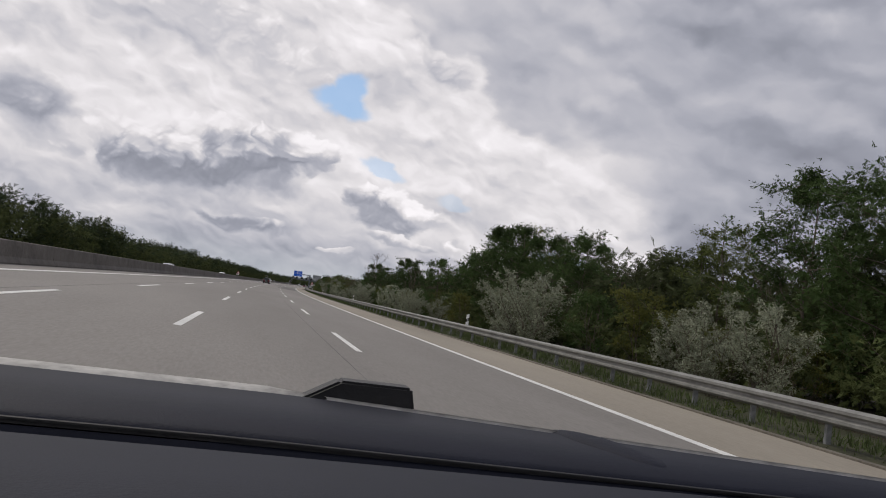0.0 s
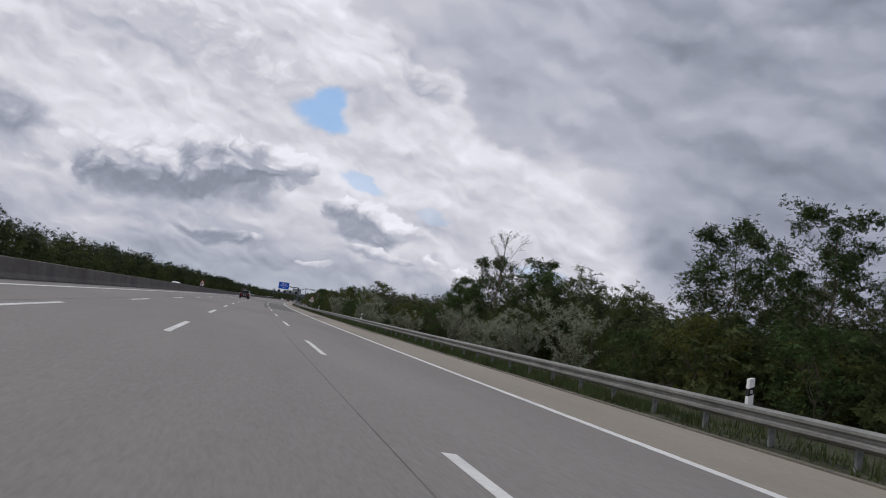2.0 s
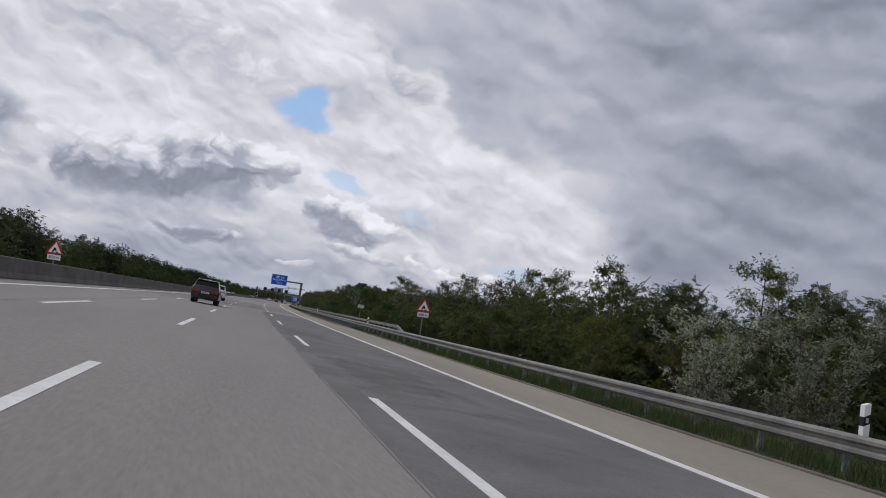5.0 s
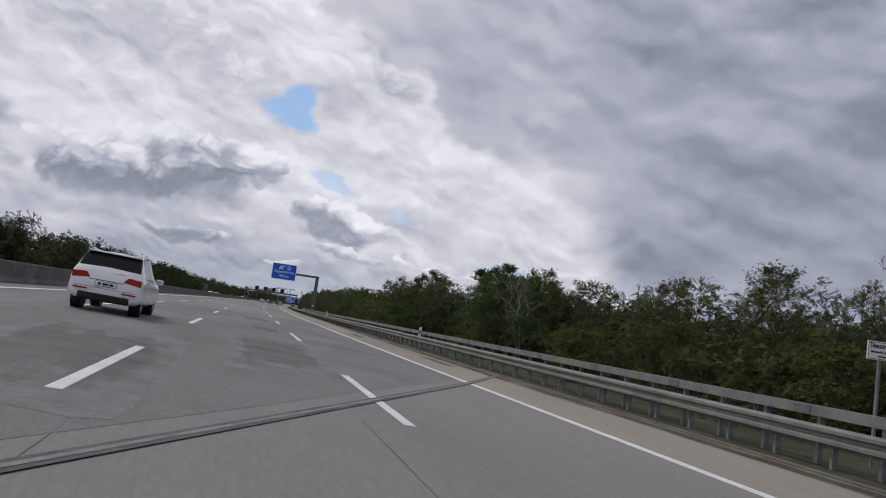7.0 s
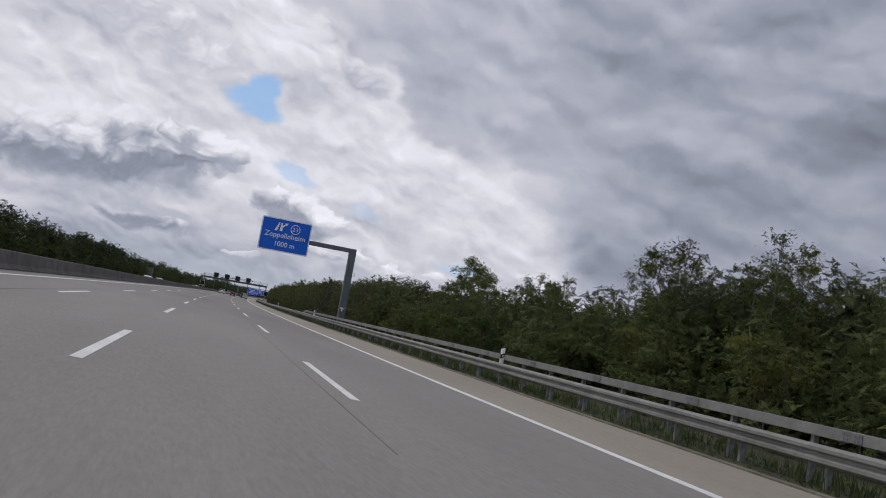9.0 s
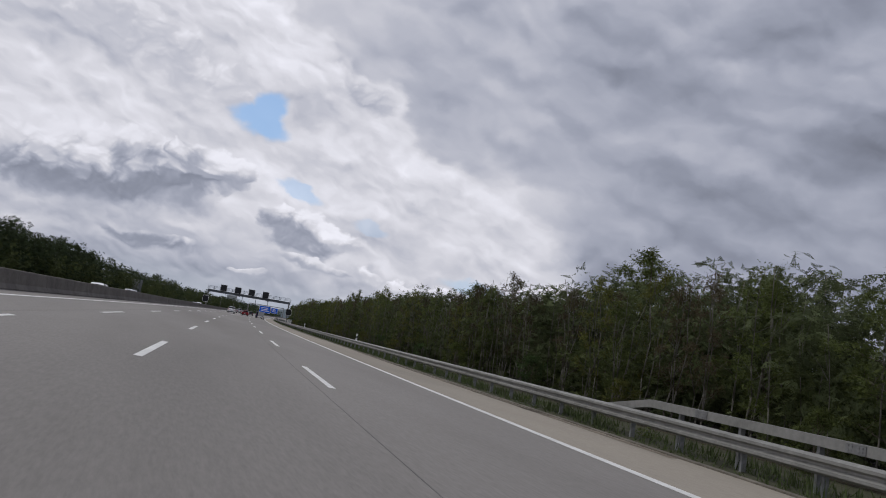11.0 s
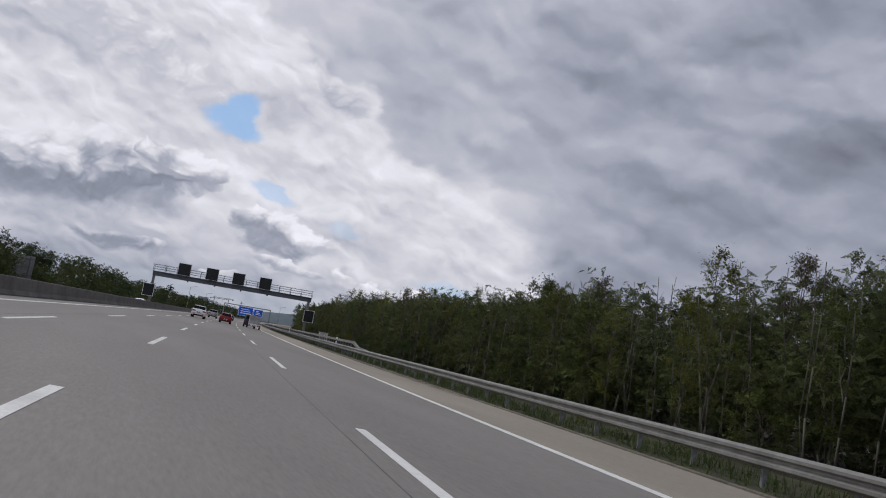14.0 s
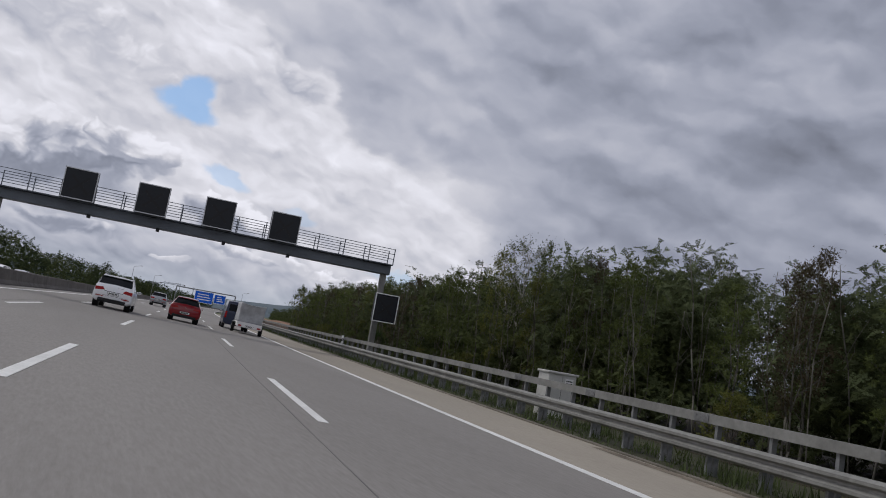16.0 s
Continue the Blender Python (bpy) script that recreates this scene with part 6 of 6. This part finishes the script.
def street_lamp(m):
    root = thing("street_lamp", m, "tall grey motorway lamp with a slanted arm", "street lamp", "motorway lamps")
    bm = bmesh.new()
    rod(bm, (0, 0, -0.5), (0, 0, 11.5), 0.11, 0.06, 8)
    part("pole", bm, ZINC_DULL, root)
    bm = bmesh.new()
    rod(bm, (0, 0, 11.5), (2.2, 0, 12.1), 0.05, 0.04, 6)
    part("arm", bm, ZINC_DULL, root)
    part("lamp_head", boxes((2.0, 3.0, -0.15, 0.15, 12.02, 12.2), bevel=0.03), ZINC_DULL, root)
    return root


lamp_one = street_lamp(stand(860, -29))
for s, d in ((940, -29), (1040, -29), (960, 13)):
    copy_thing(lamp_one, stand(s, d))


def crane(m, h, jib):
    root = thing("tower_crane", m, "slender tower crane on the horizon", "crane", "cranes")
    bm = boxes((-0.7, 0.7, -0.7, 0.7, -1, h))
    part("mast", bm, STEEL_GREY, root)
    part("jib", boxes((-jib * 0.3, jib, -0.5, 0.5, h, h + 1.2)), STEEL_GREY, root)
    bm = bmesh.new()
    rod(bm, (0, 0, h + 1), (0, 0, h + 7), 0.5, 0.2, 6)
    part("peak", bm, STEEL_GREY, root)
    part("counterweight", boxes((-jib * 0.3, -jib * 0.22, -1, 1, h - 2.5, h)), BARRIER, root)


for x, y, turn, h, jib in ((237, 2831, 20, 47, 44), (278, 2827, 160, 50, 46), (315, 2823, 75, 45, 40)):
    crane(Matrix.Translation((x, y, -1)) @ pose(0, 0, 0, 0, 0, turn), h, jib)

FACADE = material("pale_facade", (0.42, 0.43, 0.45), 0.8, scale=8.0, fine=1.0, vary=0.12, bump=0)


def office_block(m, w, h, floors, bays):
    root = thing("office_block", m, "pale office block on the horizon", "building")
    part("wall", boxes((-w / 2, w / 2, 0, 18, -1, h)), FACADE, root)
    part("roof", boxes((-w / 2 - 0.3, w / 2 + 0.3, -0.3, 18.3, h, h + 0.8)), STEEL_GREY, root)
    me = mesh_of("window", boxes((-0.5, 0.5, -0.06, 0.02, 0, 1)), STEEL_GREY)
    for f in range(floors):
        for b in range(bays):
            ob = new("window", me)
            ob.parent = root
            ob.matrix_basis = Matrix.Translation((-w / 2 + w * (b + 0.5) / bays, -0.01, 1.5 + (h - 2) * f / floors)) @ Matrix.Diagonal((w / bays * 0.6, 1, (h - 2) / floors * 0.55, 1))


office_block(Matrix.Translation((206, 2833, -1)) @ pose(0, 0, 0, 0, 0, -6), 30, 44, 10, 8)
office_block(Matrix.Translation((180, 2850, -1)) @ pose(0, 0, 0, 0, 0, -6), 20, 36, 8, 6)
# two slim towers at the end of the cleared strip
for x, y, w, h in ((806, 1580, 9, 46), (822, 1574, 7, 34)):
    office_block(Matrix.Translation((x, y, -1)) @ pose(0, 0, 0, 0, 0, -30), w, h, 9, 3)

# bare earth where a new slip road is being built
rng_earth = np.random.default_rng(9)
bm = bmesh.new()
rows = []
for i in range(46):
    s = 652 + 5.0 * i
    row = []
    for j in range(12):
        d = 8.2 + 2.2 * j
        edge = min(1, i / 6, (45 - i) / 6, j / 2, (11 - j) / 2)
        row.append(bm.verts.new(at(s, d, -0.25 + edge * (0.5 + 0.9 * noise.noise(Vector((s * 0.05, d * 0.15, 0))) + 0.3 * noise.noise(Vector((s * 0.3, d * 0.5, 3)))))))
    rows.append(row)
for p, q in zip(rows, rows[1:]):
    for j in range(11):
        bm.faces.new((p[j], p[j + 1], q[j + 1], q[j]))
tagged(part("bare_earth", bm, SAND, smooth=True), "bare reddish-brown earth of a building site beside the road", "earth", kind="structure")

# low blue hills on the horizon
HILL = material("far_hill", (0.10, 0.13, 0.15), 1.0, scale=60.0, fine=0.05, vary=0.15, bump=0)
bm = bmesh.new()
prev = None
for i in range(80):
    a = radians(-60 + 130 * i / 79)
    r = 3600
    h = 60 + 45 * noise.noise(Vector((i * 0.11, 0.3, 0))) + 14 * noise.noise(Vector((i * 0.5, 2, 0)))
    c = at(300, 0)
    cur = [bm.verts.new((c.x + (r + k) * math.sin(a), c.y + (r + k) * math.cos(a), z)) for k, z in ((0, -5), (250, h * 0.6), (600, h), (900, -5))]
    if prev:
        for j in range(3):
            bm.faces.new((prev[j], cur[j], cur[j + 1], prev[j + 1]))
    prev = cur
bmesh.ops.recalc_face_normals(bm, faces=bm.faces)
tagged(part("far_hills", bm, HILL, smooth=True), "low blue-grey hills on the horizon", "hills", kind="structure")

# ---- grass and weeds on the verge
def verge_grass():
    rng = np.random.default_rng(12)
    n = 120000
    s = rng.uniform(-5, 645, n)
    d = 6.74 + 2.6 * rng.beta(1.1, 2.0, n)
    thick = np.array([noise.noise(Vector((a * 0.45, b * 1.4, 0))) + 0.6 * noise.noise(Vector((a * 1.7, b * 2.2, 4))) for a, b in zip(s, d)])
    keep = (thick > rng.uniform(-0.75, 0.35, n)) & ((s < 240) | (s > 308))
    s, d, thick = s[keep], d[keep], thick[keep]
    n = len(s)
    base = np.array([at(a, b, -0.23)[:] for a, b in zip(s, d)])
    h = rng.uniform(0.07, 0.24, n) * (1 + 1.5 * np.maximum(thick, 0)) * np.where(d < 6.9, 0.5, 1)
    ang = rng.uniform(0, 6.283, n)
    side = np.stack([np.cos(ang), np.sin(ang), np.zeros(n)], 1) * rng.uniform(0.008, 0.026, n)[:, None]
    tip = base + np.stack([rng.normal(0, 0.06, n), rng.normal(0, 0.06, n), h], 1)
    v = np.stack([base - side, base + side, tip], 1).reshape(-1, 3)
    # a lusher strip beside the kerb
    m = 45000
    s2, d2 = rng.uniform(85, 215, m), 6.78 + 1.5 * rng.beta(1.2, 1.6, m)
    b2 = np.array([at(a, b, -0.23)[:] for a, b in zip(s2, d2)])
    g = rng.uniform(0, 6.283, m)
    w2 = np.stack([np.cos(g), np.sin(g), np.zeros(m)], 1) * rng.uniform(0.006, 0.016, m)[:, None]
    t2 = b2 + np.stack([rng.normal(0, 0.06, m), rng.normal(0, 0.06, m), rng.uniform(0.12, 0.34, m)], 1)
    v = np.concatenate([v, np.stack([b2 - w2, b2 + w2, t2], 1).reshape(-1, 3)])
    n += m
    tagged(new("verge_grass", array_mesh("verge_grass", v, np.arange(n * 3).reshape(-1, 3), GRASS)), "patchy green grass and weeds along the verge", "grass", kind="stuff")
    # broad-leaved weeds among it
    m = 420
    ws, wd = rng.uniform(0, 640, m), rng.uniform(7.2, 9.2, m)
    off = (ws > 238) & (ws < 308)
    ws[off] += 80
    cs = [at(a, b, -0.12)[:] for a, b in zip(ws, wd)]
    v, f = leaf_cloud(rng, cs, rng.uniform(0.12, 0.32, m), m * 60, 0.075)
    tagged(new("weeds", array_mesh("weeds", v, f, LEAF)), "low leafy weeds on the verge", "weeds", kind="stuff")


verge_grass()
